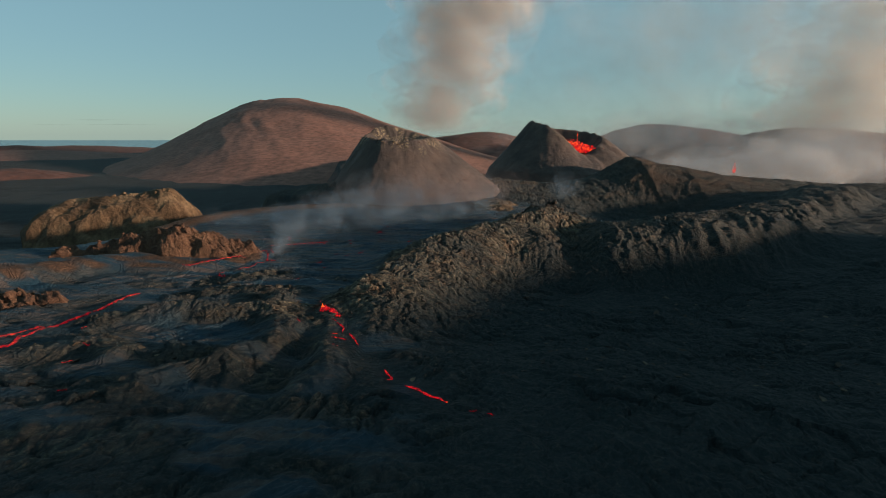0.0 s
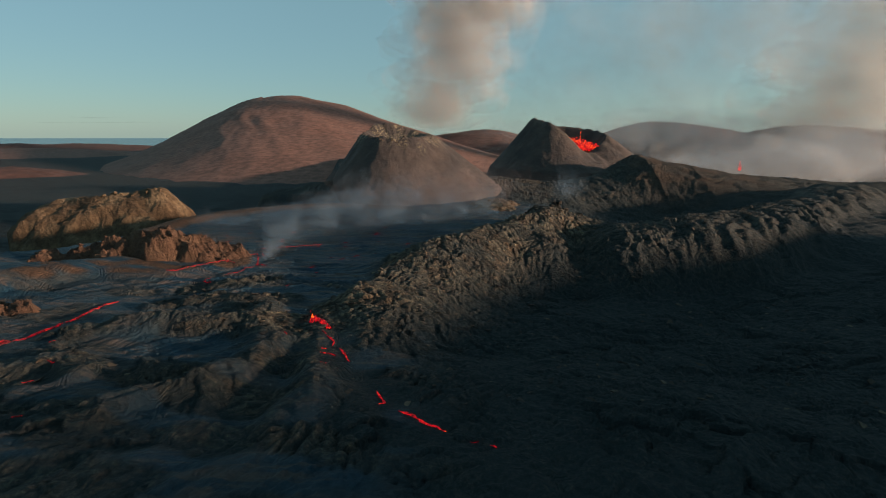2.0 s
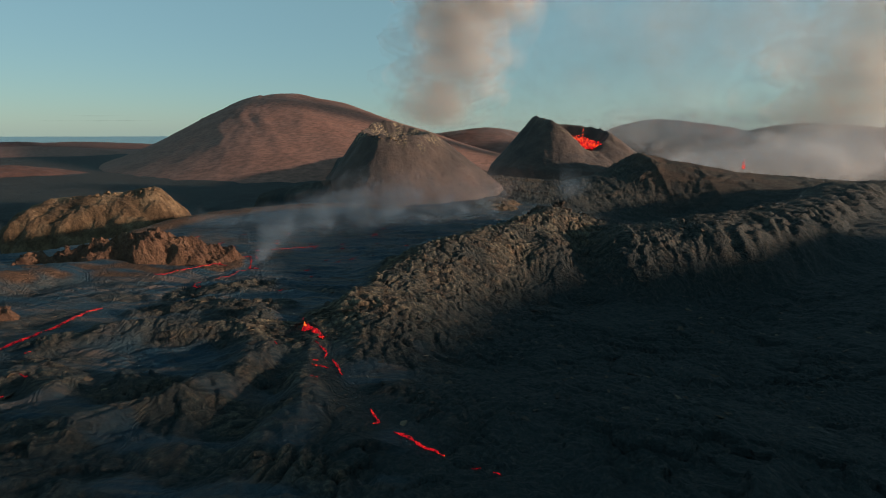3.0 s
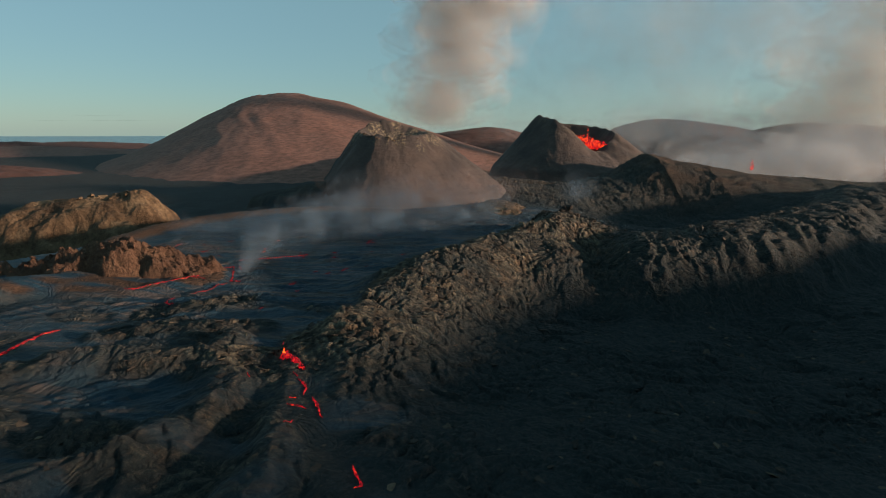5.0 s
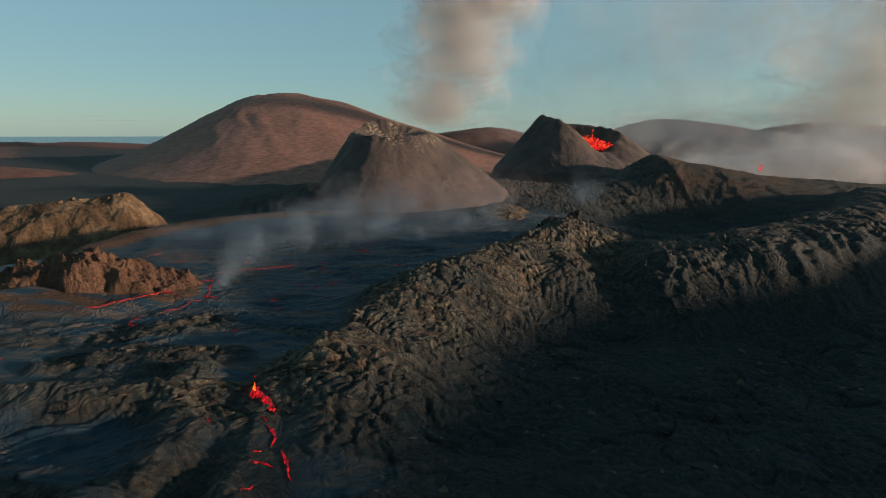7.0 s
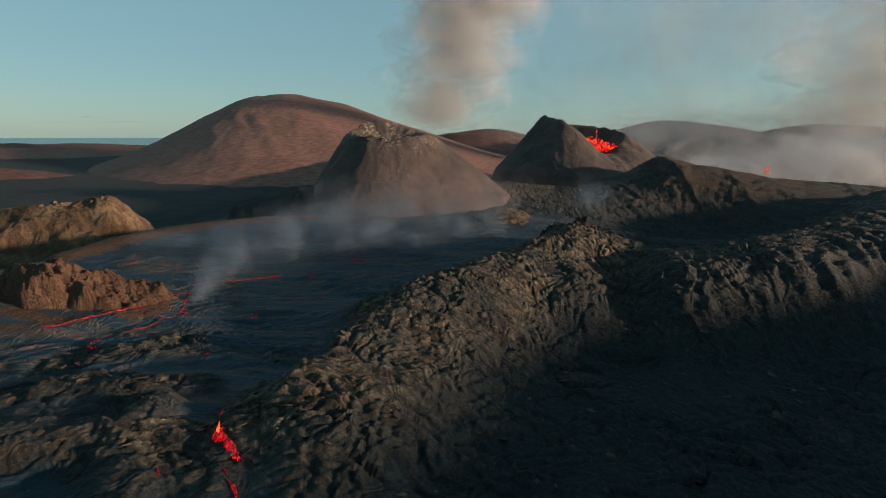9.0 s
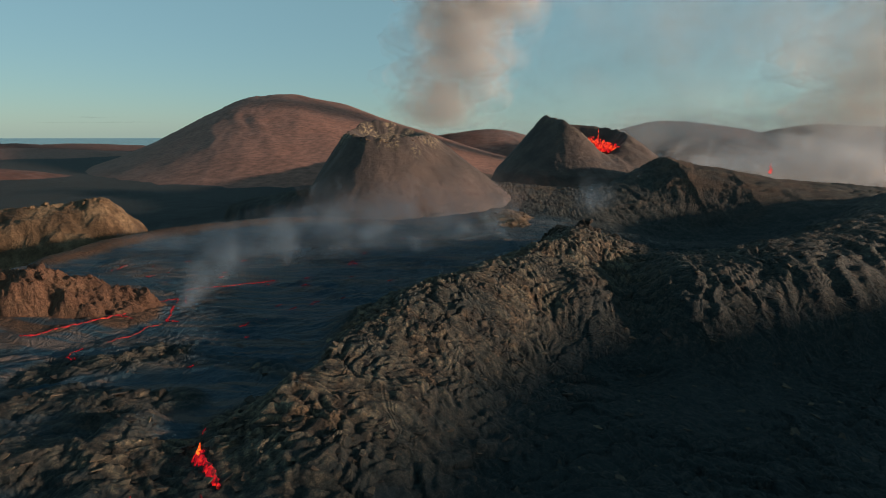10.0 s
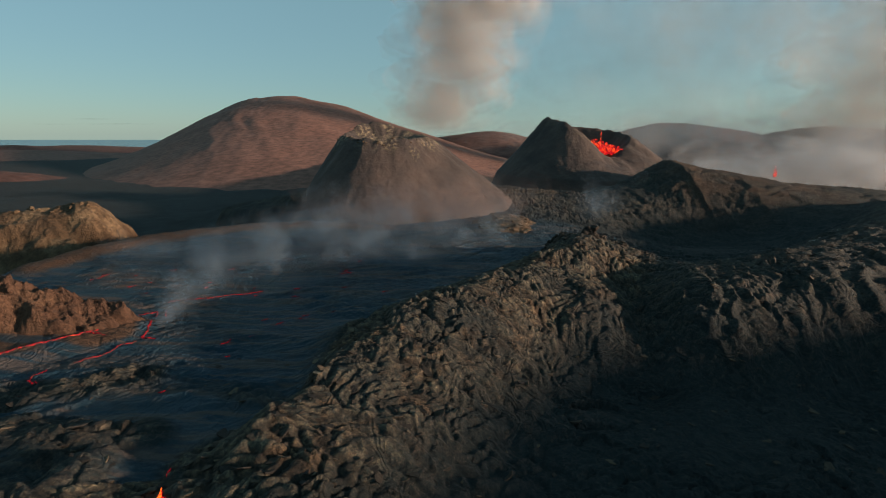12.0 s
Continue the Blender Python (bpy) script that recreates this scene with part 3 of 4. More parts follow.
def cone_mesh(name, cx, cy, rim_r, foot, base_z, rim_z, bowl_z, seed, ring=300, rows=110, rough=1.0, steep=1.2, pale=1.0):
    """A cone with an open crater. rim_z and foot are functions of the bearing (radians, 0 along +x)."""
    A = np.linspace(0, 2 * math.pi, ring, endpoint=False)
    S = np.concatenate([np.linspace(0.0, 0.96, 30), np.linspace(1.0, 2.0, rows - 30)])
    a, s = np.meshgrid(A, S)
    rim = rim_r * (1 + 0.1 * perlin(np.cos(a) * 1.7 + 5, np.sin(a) * 1.7, seed))
    reach, top = foot(a), rim_z(a) + 0.9 * perlin(np.cos(a) * 5, np.sin(a) * 5, seed + 3)
    k = np.clip(s - 1, 0, 1)
    R = np.where(s < 1, rim * s, rim + (reach - rim) * k)
    fall = (1 - np.sqrt(k * k + 0.0036) + 0.06 * (1 - k)).clip(0, 1) ** steep
    Z = np.where(s < 1, bowl_z + (top - bowl_z) * s ** 2.2, base_z + (top - base_z) * fall)
    X, Y = cx + R * np.cos(a), cy + R * np.sin(a)
    lip = np.exp(-((s - 1) / 0.07) ** 2)
    body = smooth(0, 0.1, k) * (1 - 0.6 * k)
    Z = Z + rough * (body * (0.5 * (ridged(np.cos(a) * 3 + k * 2.5, np.sin(a) * 3 - k * 2, 3, seed + 6) - 1.1) + 1.1 * fbm(X / 5, Y / 5, 5, seed + 8)) + lip * (0.6 * fbm(X / 3.5, Y / 3.5, 4, seed + 11) - 0.8))
    Z = Z + rough * 1.3 * smooth(0.45, 0.8, k) * (ridged(X / 4.5, Y / 4.5, 3, seed + 18) - 1.0)
    Z = Z - 4 * smooth(0.9, 1.0, k)
    me = grid_mesh(name, X, Y, Z, wrap=True)
    near_rim = smooth(0.32, 0.03, k + 0.12 * perlin(X / 6, Y / 6, seed + 15)) * smooth(-0.35, 0.25, perlin(X / 8, Y / 8, seed + 16)) * pale
    stain = me.attributes.new("pale", "FLOAT", "POINT")
    stain.data.foreach_set("value", near_rim.astype(np.float32).ravel())
    return me


def bearing(a, at, width):
    """1 at the bearing at (degrees), fading over width degrees."""
    d = (a - math.radians(at) + math.pi) % (2 * math.pi) - math.pi
    return np.exp(-(d / math.radians(width)) ** 2)


def thing(name, x, y, z, label, category, group=""):
    ob = new(name)
    ob.location = (x, y, z)
    ob.empty_display_size = 1
    return tagged(ob, label, category, group)


def under(ob, parent):
    """Make ob, built in world places, a part of parent."""
    ob.parent = parent
    ob.matrix_parent_inverse = Matrix.Translation(parent.location).inverted()
    return ob


# the quiet cone
quiet = thing("volcanic_cone", -22.5, 251, 12, "quiet dark spatter cone with pale crust round its rim", "volcano")
under(put("cone", cone_mesh("cone", -22.5, 251, 16.0, lambda a: 40 - 4 * bearing(a, 180, 50) + 16 * bearing(a, 8, 34) - 4 * bearing(a, 310, 40), 10.0, lambda a: 38.8 + 6.0 * bearing(a, 112, 52) - 0.8 * bearing(a, 280, 50), 35.0, 100, rough=0.4, steep=0.95), CONE), quiet)

def crust_blocks(cone, count, seed, ring=300):
    """Blocks of pale crust sitting on the outer lip of a cone's rim, as its parts."""
    rnd = random.Random(seed)
    body = cone.children[0].data.vertices
    shapes = [boulder_mesh(seed + k, TAN_CRUST) for k in range(3)]
    for _ in range(count):
        at = body[rnd.randrange(31, 40) * ring + int(rnd.gauss(225, 48)) % ring].co
        size = rnd.uniform(0.3, 0.65)
        block = new("crust_block", shapes[rnd.randrange(3)])
        block.matrix_world = Matrix.Translation(at) @ Euler((rnd.uniform(-0.4, 0.4), rnd.uniform(-0.4, 0.4), rnd.uniform(0, 6.3))).to_matrix().to_4x4() @ Matrix.Diagonal((size, size * rnd.uniform(0.5, 0.9), size * 0.6, 1))
        under(block, cone)


crust_blocks(quiet, 48, 411)

# the active cone
active = thing("volcanic_cone", 84, 346, 15, "dark active volcanic cone with molten lava in its open crater", "volcano")
under(put("cone", cone_mesh("cone", 84, 346, 23.0, lambda a: 47 + 8 * bearing(a, 182, 55) + 12 * bearing(a, 0, 50), 15.0, lambda a: 43.0 + 6.4 * bearing(a, 174, 66) - 2.6 * bearing(a, 0, 40) - 15.5 * bearing(a, 292, 40), 24.0, 130, rough=0.35, steep=1.1, pale=0.25), CONE), active)


def spray(name, cx, cy, z, width, height, count, seed, size, mat):
    """Clots of molten lava thrown up from a vent, joined into one sheet of drops and tongues."""
    rnd = random.Random(seed)
    bm = bmesh.new()
    for _ in range(count):
        u = rnd.gauss(0, 0.42)
        h = height * max(0.0, 1 - abs(u)) * rnd.random() ** 1.6
        s = size * (0.5 + rnd.random()) * (1.3 - 0.8 * h / height)
        m = Matrix.Translation((cx + u * width, cy + rnd.gauss(0, width * 0.18), z + h)) @ Euler((rnd.random() * 3, rnd.random() * 3, 0)).to_matrix().to_4x4() @ Matrix.Diagonal((s, s, s * rnd.uniform(1.0, 2.0), 1))
        bmesh.ops.create_icosphere(bm, subdivisions=1, radius=1, matrix=m)
    me = bpy.data.meshes.new(name)
    bm.to_mesh(me)
    bm.free()
    return put(name, me, mat)


under(spray("lava_fountain", 86, 337, 28.8, 25, 8.5, 700, 5, 0.5, FOUNTAIN), active)["kind"] = "stuff"
under(spray("lava_jet", 90, 338, 30.0, 0.6, 14, 60, 6, 0.2, FOUNTAIN), active)["kind"] = "stuff"
tagged(spray("lava_fountain", 246, 420, 9, 1.8, 8.0, 60, 7, 0.3, FOUNTAIN), "small distant red lava fountain glowing through the smoke", "lava fountain", kind="stuff")


# ---------------------------------------------------------------- mounds and outcrops
def outcrop(name, cx, cy, half_x, half_y, height, mat, label, category, seed, knobs, lumps=1.0, cells=150, boulders=0, boulder_size=1.0, crest=0.4, warp=0.12):
    """A rocky mound with boulders on it: knobs are (along, across, height share, reach) in shares of its half sizes."""
    U, V = np.meshgrid(np.linspace(-1.15, 1.15, cells), np.linspace(-1.15, 1.15, cells))
    X, Y = cx + U * half_x, cy + V * half_y
    wu, wv = U + warp * fbm(U * 3, V * 3, 3, seed), V + warp * fbm(U * 3, V * 3, 3, seed + 4)
    f = np.zeros(U.shape)
    for kx, ky, share, reach in knobs:
        d = np.clip(1 - np.hypot(wu - kx, (wv - ky) * 0.8) / reach, 0, 1)
        f = f + (share * (1 - (1 - d) ** 2.0)) ** 9
    f = f ** (1 / 9)
    Z0 = broad_land(X, Y)[0]
    Z = Z0 - 0.8 + height * f + lumps * np.clip(f * 3, 0, 1) * (2.0 * (ridged(X / 9 + 0.5 * wv, Y / 6 + 0.5 * wu, 6, seed + 8, 0.55) - 1.3) + 0.9 * plates(X / 5.0 + 0.3 * wv, Y / 3.6, seed)[0] + 0.25 * perlin(X / 0.9, Y / 0.7, seed + 2))
    Z = np.where(np.hypot(U, V) > 1.08, Z0 - 2.5, Z)
    top = thing(name, cx, cy, float(Z0[cells // 2, cells // 2]), label, category)
    under(put("rock_body", grid_mesh("rock_body", X, Y, Z), mat), top)
    rnd = random.Random(seed)
    shapes = [boulder_mesh(seed + k, mat) for k in range(4)]
    high = np.argwhere(f > crest)
    for _ in range(boulders):
        i, j = high[rnd.randrange(len(high))]
        s = boulder_size * rnd.uniform(0.35, 1.0)
        rock = new("boulder", shapes[rnd.randrange(4)])
        rock.matrix_world = Matrix.Translation((X[i, j], Y[i, j], Z[i, j] + 0.15 * s)) @ Euler((rnd.uniform(-0.3, 0.3), rnd.uniform(-0.3, 0.3), rnd.uniform(0, 6.3))).to_matrix().to_4x4() @ Matrix.Diagonal((s, s * rnd.uniform(0.6, 1), s * rnd.uniform(0.6, 1.3), 1))
        under(rock, top)
    return top


outcrop("earth_mound", -137, 213, 40, 26, 31.5, PALE_EARTH, "pale brown tephra mound with a jagged rocky crest", "mound", 201, [(-0.6, 0, 0.86, 0.75), (-0.2, 0.05, 0.9, 0.75), (0.15, 0.05, 0.93, 0.72), (0.42, 0.1, 1.0, 0.5)], 0.3, 300, 18, 1.0, 0.9, 0.08)
outcrop("rock_outcrop", -68, 122.5, 21, 10, 8.2, RED_ROCK, "craggy red-brown rock outcrop beside the lava stream", "rock", 221, [(0.05, -0.05, 1.0, 0.5), (-0.35, 0.1, 0.95, 0.5), (-0.7, 0.1, 0.7, 0.4), (0.42, -0.1, 0.85, 0.4), (0.72, 0, 0.5, 0.35)], 0.8, 260, 12, 0.6)
outcrop("rock_outcrop", -79, 88, 10, 5, 3.6, RED_ROCK, "low broken red-brown rock outcrop on the lava field", "rock", 231, [(-0.3, 0, 0.9, 0.6), (0.4, 0, 0.7, 0.5)], 0.7, 90, 22, 1.1, 0.2)
outcrop("rock_outcrop", -92, 124, 12, 5, 3.6, RED_ROCK, "low jagged brown rock rib on the lava field", "rock", 241, [(-0.4, 0, 0.8, 0.5), (0.3, 0, 0.9, 0.6)], 0.7, 90, 18, 1.1, 0.2)
outcrop("rock_outcrop", 33, 166, 12, 8, 2.2, SCORIA, "dark jagged knob of lava at the end of the levee", "rock", 251, [(-0.3, 0, 0.8, 0.6), (0.2, 0.1, 1.0, 0.55), (0.6, 0, 0.6, 0.4)], 1.0, 90, 26, 1.1, 0.2)
outcrop("crust_patch", 22.5, 218, 13, 19, 2.2, TAN_CRUST, "patch of tan broken crust slabs on the black plain", "lava crust", 261, [(0, 0, 1, 0.95), (0.3, 0.3, 1, 0.6), (-0.3, -0.3, 0.9, 0.6)], 0.25, 120, 12, 0.7, 0.4)


# ---------------------------------------------------------------- lava streams
def stream(label, pts, width, mat, seed, raise_by=0.12, taper=0.3, wander=0.35):
    """A glowing stream draped over the ground along pts (x, y)."""
    pts = np.array(pts, float)
    seg = np.concatenate([[0], np.cumsum(np.hypot(*np.diff(pts, axis=0).T))])
    s = np.arange(0, seg[-1], 0.18)
    px, py = np.interp(s, seg, pts[:, 0]), np.interp(s, seg, pts[:, 1])
    px, py = px + wander * perlin(s / 3.0, s * 0, seed), py + wander * perlin(s / 3.0, s * 0 + 9, seed)
    tx, ty = np.gradient(px), np.gradient(py)
    n = np.hypot(tx, ty) + 1e-6
    nx, ny = -ty / n, tx / n
    w = width * (0.5 + 0.5 * np.abs(perlin(s / 4.0, s * 0 + 4, seed)) + 0.45 * perlin(s / 0.8, s * 0 + 6, seed) + 0.3 * perlin(s / 0.35, s * 0 + 2, seed)).clip(0.12, 2) * (1 - taper * s / seg[-1])
    w = w * np.clip(np.minimum(s, seg[-1] - s) / 1.0, 0.05, 1)
    across = np.linspace(-1, 1, 7)
    X, Y = px[:, None] + nx[:, None] * w[:, None] * across, py[:, None] + ny[:, None] * w[:, None] * across
    Z = land(X, Y)[0] + raise_by + 0.25 * w[:, None] * (1 - across ** 2) - 0.3 * np.abs(across) ** 6
    return tagged(put("lava_stream", grid_mesh("lava_stream", X, Y, Z), mat), label, "lava stream", "glowing lava streams")


CASCADE, RIVER, THREAD = "bright red lava spilling down the levee in a cascade", "broad glowing lava river with dark floating crust", "thin red lava thread on the dark crust"
stream(CASCADE, [(-22.1, 85.7), (-21.6, 84.2), (-20.4, 82.9), (-18.8, 81.2), (-17.4, 79.7)], 0.95, HOT, 1, 0.2, 0.5, 0.1)
stream("orange-hot tongue of lava at the head of the cascade", [(-22.2, 85.9), (-21.9, 84.7), (-21.3, 83.9)], 0.6, ORANGE, 3, 0.34, 0.2, 0.05)
stream("small spark of lava at the lip of the levee", [(-23.4, 89.4), (-23.0, 88.0)], 0.2, MOLTEN, 2)
stream(RIVER, [(-72, 64), (-66, 69.5), (-66.2, 74.6), (-64.6, 77.3), (-63.1, 80.5), (-62.6, 83)], 0.75, MOLTEN, 5)
stream(RIVER, [(-73, 69), (-69.5, 72.8), (-67.7, 75.3), (-65.8, 76.2)], 0.45, MOLTEN, 6)
stream(RIVER, [(-62.8, 83.6), (-62.4, 87.5), (-62.2, 91), (-60.3, 93.4)], 0.7, MOLTEN, 7)
for n, pts in enumerate([
        [(-18.8, 79.0), (-18.0, 78.0)], [(-17.8, 77.6), (-16.4, 75.8), (-16.2, 74.2)], [(-18.0, 73.6), (-16.9, 73.9)], [(-17.4, 71.8), (-16.3, 72.0), (-15.0, 71.4)],
        [(-15.2, 74.2), (-13.9, 71.9), (-12.6, 69.8)], [(-15.8, 68.6), (-16.2, 66.8)], [(-24.8, 79), (-23.9, 78)], [(-8.0, 61.8), (-6.6, 58.9), (-7.2, 58.4)],
        [(3.1, 51.9), (3.9, 51.4)], [(5.1, 51.1), (5.9, 50.7)], [(-51, 117.7), (-48.2, 117.2)], [(-50.1, 128), (-47.9, 129.9), (-46.9, 127.5)],
        [(-46.9, 131), (-44.9, 126.7)], [(-72.2, 147.5), (-72.2, 150), (-71, 152.3)], [(-56.2, 140), (-55, 140.4)], [(-62.3, 144), (-61, 145)],
        [(-25.6, 125), (-24.6, 126.2)], [(-22.4, 128.6), (-21.4, 129.4)], [(-17.6, 129.8), (-16.8, 130.6)], [(-28, 118.8), (-26.6, 119.4)], [(-19.4, 165), (-18.2, 165.6)],
        [(-11.6, 182), (-10.4, 182.5)], [(-10.4, 141.4), (-9.2, 142)], [(12.2, 250), (13.4, 251)], [(-58.6, 74.6), (-57.6, 75.2)], [(-53, 67.4), (-51.6, 67.2)], [(-53.4, 63.4), (-52.2, 63.9)], [(-48, 55.6), (-47, 56)]]):
    stream(THREAD, pts, 0.36 if n < 8 else 0.26, MOLTEN if n < 8 else EMBER, 20 + n, taper=0.5)
dash_rnd = random.Random(41)
for n in range(26):
    x, y, turn = dash_rnd.uniform(-68, -14), dash_rnd.uniform(98, 165), dash_rnd.gauss(0.55, 0.4)
    if x < 0.45 * (y - 110) - 16 and not (x < -46 and y < 134):
        reach = dash_rnd.uniform(0.5, 1.8)
        stream(THREAD, [(x, y), (x + reach * math.cos(turn), y + reach * math.sin(turn))], 0.2, EMBER, 80 + n, taper=0.5)
LONG = "long red lava thread creeping along the dark crust"
stream(LONG, [(-4.9, 57.1), (-3.2, 55.9), (-1.6, 54.8), (0.6, 53.4)], 0.42, MOLTEN, 50)
stream(LONG, [(-60, 109.5), (-56.4, 111.8), (-55, 114), (-52.5, 116.2), (-51.2, 117.8), (-48.6, 121.4)], 0.3, MOLTEN, 51)
stream(LONG, [(-47.4, 109.5), (-45.9, 112.6), (-44.8, 115.9), (-43.8, 117.3)], 0.24, EMBER, 52)
stream(LONG, [(-49.8, 108), (-49.9, 105), (-47.7, 103.8)], 0.22, EMBER, 53)
stream(LONG, [(-45.8, 124.7), (-44.2, 120.7), (-44, 118.9), (-41.3, 118)], 0.32, MOLTEN, 54)
stream(LONG, [(-48.2, 133.6), (-45.9, 135.6), (-42.3, 136.9), (-40.1, 139.2), (-34, 142.5)], 0.26, EMBER, 55)


# ---------------------------------------------------------------- loose crust slabs
def slab_shape(rnd):
    """Vertices and faces of one broken crust slab, about 2 across: a bevelled, slightly domed uneven plate."""
    n = rnd.randint(6, 8)
    angles = sorted((k + rnd.uniform(-0.3, 0.3)) * 2 * math.pi / n for k in range(n))
    radii = [rnd.uniform(0.5, 1.15) for _ in range(n)]
    verts = []
    for share, z in ((0.98, -0.3), (1.0, 0.0), (0.72, 0.05)):
        verts += [(share * r * math.cos(a), share * r * math.sin(a), z + rnd.uniform(-0.1, 0.1)) for a, r in zip(angles, radii)]
    verts.append((0, 0, rnd.uniform(-0.05, 0.12)))
    faces = [(k + m * n, (k + 1) % n + m * n, (k + 1) % n + (m + 1) * n, k + (m + 1) * n) for m in (0, 1) for k in range(n)]
    faces += [(2 * n + k, 2 * n + (k + 1) % n, 3 * n) for k in range(n)]
    return np.array(verts), faces


slab_rnd = random.Random(77)
SHAPES = [slab_shape(slab_rnd) for _ in range(10)]
SHAPE_MESHES = []
for v, f in SHAPES:
    me = bpy.data.meshes.new("lava_slab")
    me.from_pydata(v.tolist(), [], f)
    me.materials.append(SLAB)
    SHAPE_MESHES.append(me)


def slab_places(rnd, count, x0, x1, y0, y1, keep):
    """Random places on the crust: x, y, size, turn and tilts; keep decides by the kinds of ground there."""
    xs_, ys_ = np.array([rnd.uniform(x0, x1) for _ in range(count)]), np.array([rnd.uniform(y0, y1) for _ in range(count)])
    z, tan, fresh, soil = land(xs_, ys_)[:4]
    ok = keep(tan, fresh, soil) > np.array([rnd.random() for _ in range(count)])
    return [(x, y, h, 0.25 + 0.6 * rnd.random() ** 2.5, rnd.uniform(0, 6.3), rnd.gauss(0, 0.28), rnd.gauss(0, 0.28)) for x, y, h in zip(xs_[ok], ys_[ok], z[ok])]


def slab_pose(x, y, h, size, turn, tx, ty):
    return Matrix.Translation((x, y, h + 0.03 * size)) @ Euler((tx, ty, turn)).to_matrix().to_4x4() @ Matrix.Diagonal((size * 1.2, size * 0.85, size * 0.5, 1))


loose = slab_places(slab_rnd, 9000, -72, 90, 58, 168, lambda tan, fresh, soil: (0.4 * tan + 0.12) * (1 - soil) * (1 - fresh) ** 2)
verts, faces, base = [], [], 0
for place in loose:
    v, f = SHAPES[slab_rnd.randrange(10)]
    m = np.array(slab_pose(*place))
    verts.append(v @ m[:3, :3].T + m[:3, 3])
    faces += [tuple(i + base for i in face) for face in f]
    base += len(v)
me = bpy.data.meshes.new("loose_slabs")
me.from_pydata(np.concatenate(verts).tolist(), [], faces)
tagged(put("loose_slabs", me, SLAB), "scattered broken slabs of dark lava crust", "lava slabs", kind="stuff")

for place in slab_places(slab_rnd, 520, -30, 14, 80, 116, lambda tan, fresh, soil: (0.2 + 0.6 * tan) * (1 - fresh))[:290]:
    piece = new("lava_slab", SHAPE_MESHES[slab_rnd.randrange(10)])
    piece.matrix_world = slab_pose(*place)
    piece.parent = ground


# ---------------------------------------------------------------- smoke
def puffs(name, mat, label, rows, count, seed, small=0.35, large=0.62, category="smoke"):
    """Smoke out of many overlapping see-through billows along rows of (x, y, z, reach x, reach y, reach z, thickness)."""
    rnd = random.Random(seed)
    R = np.array(rows, float)
    at = np.linspace(0, 1, len(R))
    lat, lon = 13, 22
    th, ph = np.meshgrid(np.linspace(0.02, math.pi - 0.02, lat), np.linspace(0, 2 * math.pi, lon, endpoint=False), indexing="ij")
    sx, sy, sz = np.sin(th) * np.cos(ph), np.sin(th) * np.sin(ph), np.cos(th)
    P, T, Q, base = [], [], [], 0
    r, c = np.meshgrid(np.arange(lat - 1), np.arange(lon), indexing="ij")
    quad = np.stack([r * lon + c, (r + 1) * lon + c, (r + 1) * lon + (c + 1) % lon, r * lon + (c + 1) % lon], -1).reshape(-1, 4)
    for n in range(count):
        k = (n + rnd.random()) / count
        x, y, z, rx, ry, rz, thick = (float(np.interp(k, at, R[:, i])) for i in range(7))
        d = Vector((rnd.gauss(0, 1), rnd.gauss(0, 1), rnd.gauss(0, 1))).normalized() * rnd.random() ** 0.5 * 0.62
        s = rnd.uniform(small, large)
        bulge = s * (1 + 0.22 * fbm(sx * 1.6 + 7 * n, sy * 1.6 + sz * 1.3, 3, seed + n))
        P.append(np.stack([x + rx * (d.x + sx * bulge), y + ry * (d.y + sy * bulge), z + rz * (d.z + sz * bulge)], -1).reshape(-1, 3))
        T.append(np.full(lat * lon, thick * rnd.uniform(0.5, 1.1)))
        Q.append(quad + base)
        base += lat * lon
    me = bpy.data.meshes.new(name)
    co, quads = np.concatenate(P), np.concatenate(Q)
    me.vertices.add(len(co))
    me.vertices.foreach_set("co", co.astype(np.float32).ravel())
    me.loops.add(quads.size)
    me.loops.foreach_set("vertex_index", quads.ravel().astype(np.int32))
    me.polygons.add(len(quads))
    me.polygons.foreach_set("loop_start", np.arange(0, quads.size, 4, dtype=np.int32))
    me.polygons.foreach_set("use_smooth", np.ones(len(quads), dtype=bool))
    me.update(calc_edges=True)
    thickness = me.attributes.new("thickness", "FLOAT", "POINT")
    thickness.data.foreach_set("value", np.concatenate(T).astype(np.float32))
    return tagged(put(name, me, mat), label, category, kind="stuff")


WARM_SMOKE = smoke_material("warm_grey_smoke", (0.64, 0.635, 0.625), 0.05, 0.008, 0.25, 0.6)
PALE_SMOKE = smoke_material("pale_beige_smoke", (0.86, 0.86, 0.84), 0.05, 0.012, 0.25, 0.65)
HAZE = smoke_material("pale_haze", (0.66, 0.69, 0.72), 0.03, 0.01, 0.3, 0.7)
DIM_HAZE = smoke_material("dim_warm_haze", (0.34, 0.3, 0.31), 0.03, 0.03, 0.3, 0.7)
STEAM = smoke_material("blue_steam", (0.2, 0.28, 0.36), 0.034, 0.08, 0.4, 0.68)
CLOUD = smoke_material("thin_cloud", (0.45, 0.5, 0.55), 0.03, 0.004, 0.3, 0.7)

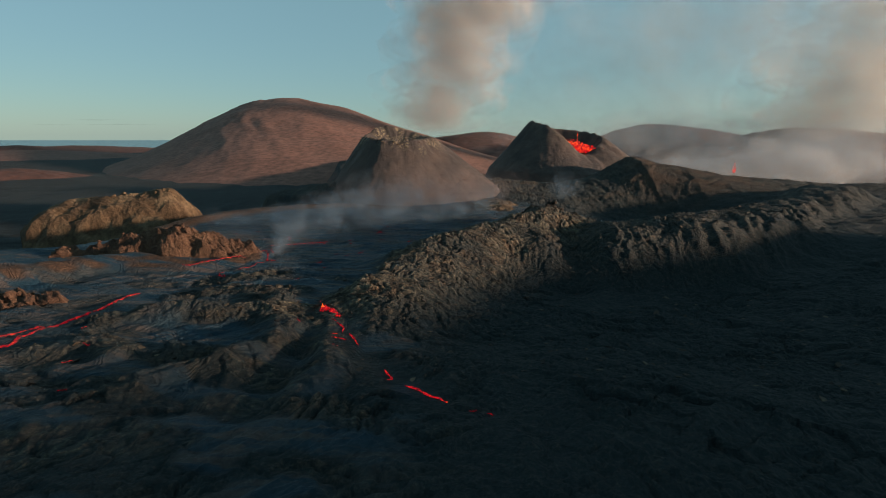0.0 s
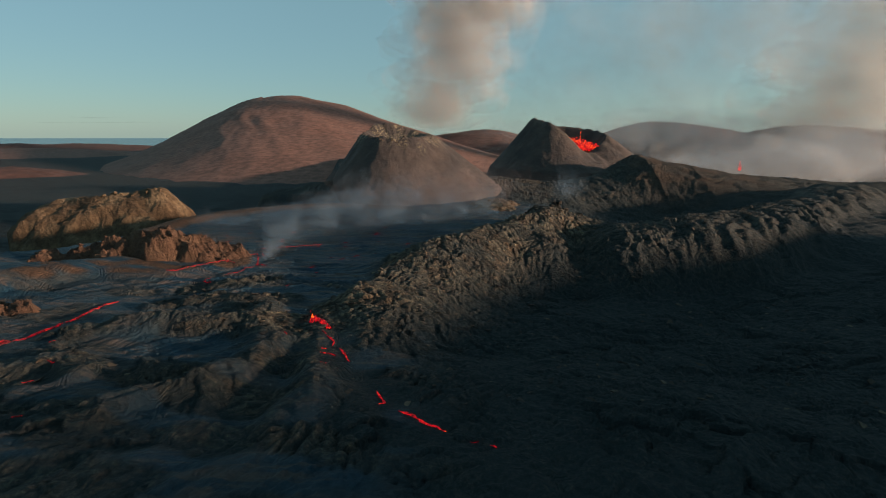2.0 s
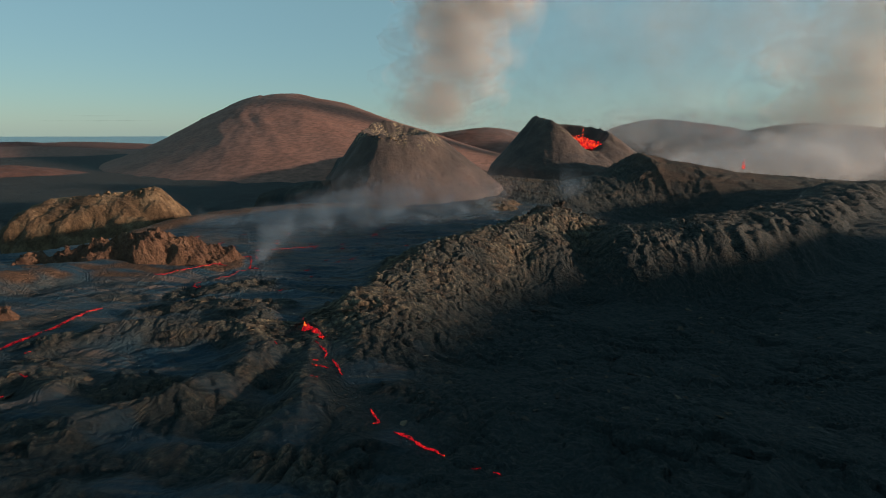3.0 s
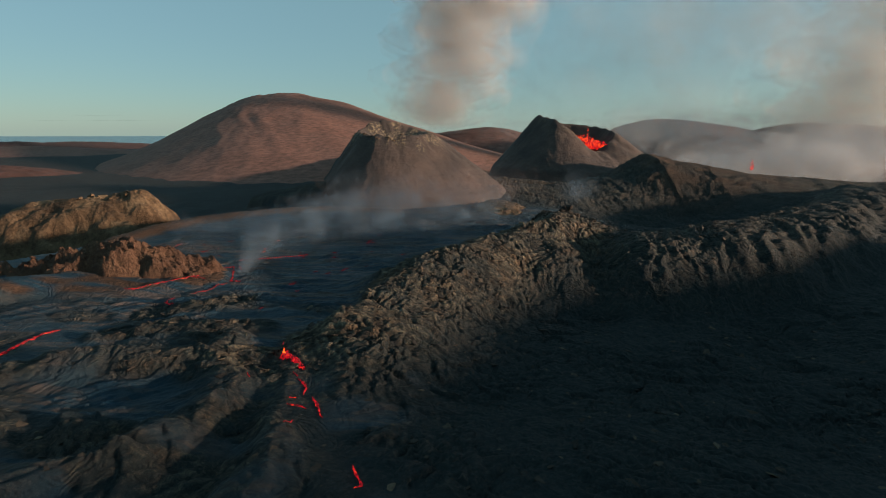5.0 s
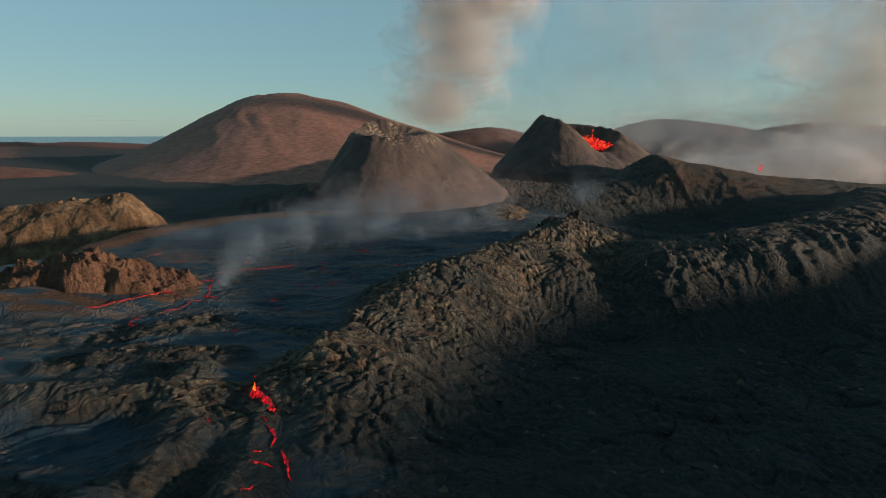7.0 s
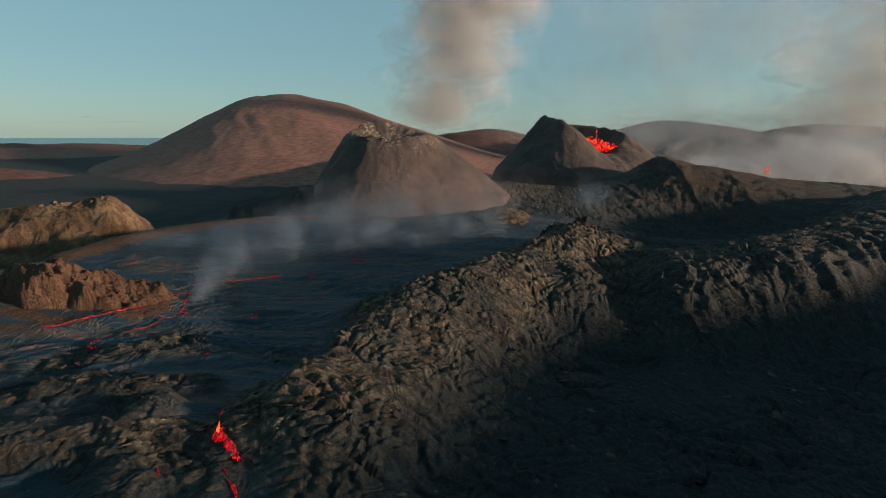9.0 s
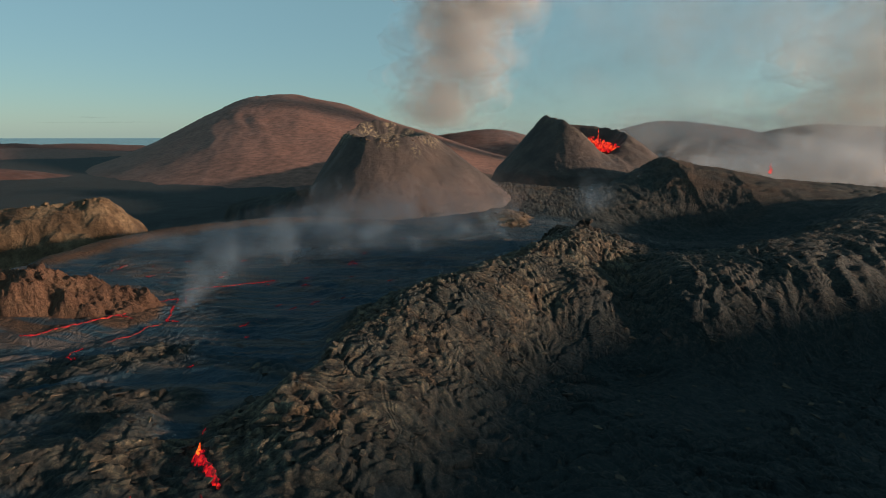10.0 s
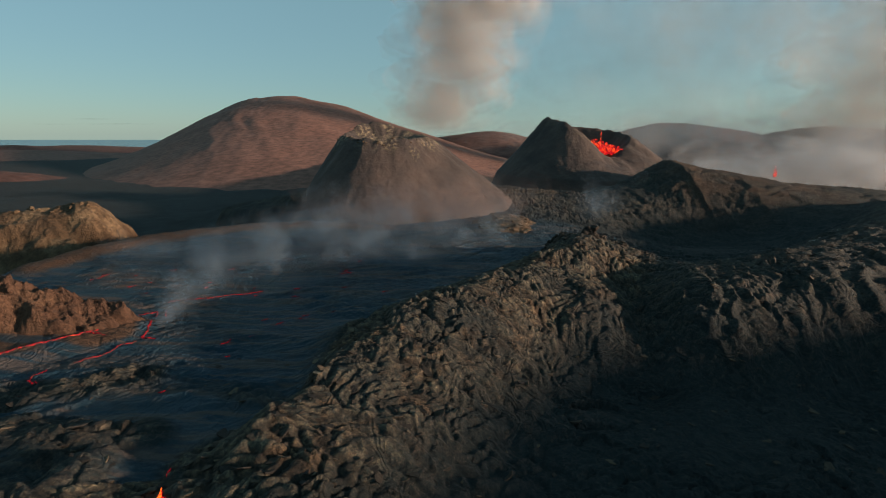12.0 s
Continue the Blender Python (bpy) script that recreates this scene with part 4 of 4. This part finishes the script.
puffs("smoke_plume", WARM_SMOKE, "warm grey smoke plume rising from a hidden vent", [(-10, 1400, 55, 150, 105, 40, 0.35), (-5, 1400, 120, 185, 120, 65, 0.8), (20, 1400, 220, 180, 125, 75, 1), (55, 1400, 315, 200, 135, 85, 1), (110, 1400, 415, 225, 145, 100, 1), (200, 1400, 540, 250, 150, 125, 1)], 260, 300)
puffs("smoke_plume", PALE_SMOKE, "wide pale beige smoke plume beyond the lava ridge", [(535, 720, 50, 150, 70, 40, 0.9), (585, 720, 100, 170, 80, 60, 1.2), (640, 720, 170, 180, 90, 70, 1.2), (690, 720, 260, 240, 100, 90, 1.2)], 130, 320)
puffs("smoke_plume", PALE_SMOKE, "faint veil of drifting smoke in the sky", [(260, 900, 90, 260, 80, 90, 0.18), (420, 900, 190, 330, 80, 110, 0.22), (560, 900, 300, 330, 80, 120, 0.3)], 60, 330, 0.5, 0.8)
puffs("haze_bank", HAZE, "low bank of pale volcanic haze in the valley", [(190, 420, 4, 60, 50, 24, 1), (240, 440, 8, 90, 60, 28, 1.3), (310, 460, 10, 110, 60, 34, 1.5), (380, 480, 12, 120, 60, 38, 1.5), (470, 500, 18, 140, 60, 46, 1.5)], 150, 340)
puffs("haze_bank", HAZE, "thin blue-grey haze in front of the distant hills", [(170, 720, 30, 120, 50, 34, 0.5), (330, 740, 44, 170, 50, 44, 0.9), (520, 760, 48, 200, 50, 46, 1.0), (700, 760, 50, 200, 50, 46, 1.0)], 80, 350, 0.4, 0.7)
puffs("steam_wisp", STEAM, "thin bluish steam drifting over the black plain", [(-44, 123, 9.5, 2, 2, 2, 1.5), (-42, 128, 13, 5, 5, 5, 1.5), (-37, 136, 18, 9, 8, 7, 1.3), (-26, 150, 21, 15, 12, 9, 1), (-10, 175, 24, 24, 16, 12, 0.6)], 120, 360, 0.2, 0.5)
puffs("steam_wisp", STEAM, "broad thin blue haze lying over the black plain", [(-70, 165, 11, 24, 16, 4, 0.9), (-45, 165, 12, 34, 28, 6, 1.6), (-22, 170, 13, 34, 28, 8, 1.8), (2, 190, 16, 30, 24, 10, 1.4)], 90, 365)
puffs("steam_wisp", STEAM, "thin bluish steam above a dark hollow", [(48, 205, 14, 5, 5, 4, 1.2), (50, 207, 19, 9, 8, 6, 1.2), (56, 212, 26, 14, 10, 8, 0.6)], 34, 380)
puffs("steam_wisp", DIM_HAZE, "thin warm haze in front of the quiet cone", [(-40, 212, 14, 28, 8, 9, 0.5), (-8, 212, 18, 34, 8, 12, 0.8), (26, 214, 18, 30, 8, 11, 0.7)], 40, 385)
puffs("cloud_streak", CLOUD, "thin grey cloud streak low above the sea", [(-2300, 3000, 96, 300, 100, 4, 0.6), (-1800, 3000, 98, 300, 100, 4, 0.6)], 16, 390, category="cloud")
puffs("cloud_streak", CLOUD, "short thin grey cloud streak low above the sea", [(-2150, 3000, 124, 130, 100, 4, 1), (-2000, 3000, 126, 130, 100, 4, 1)], 10, 395, category="cloud")
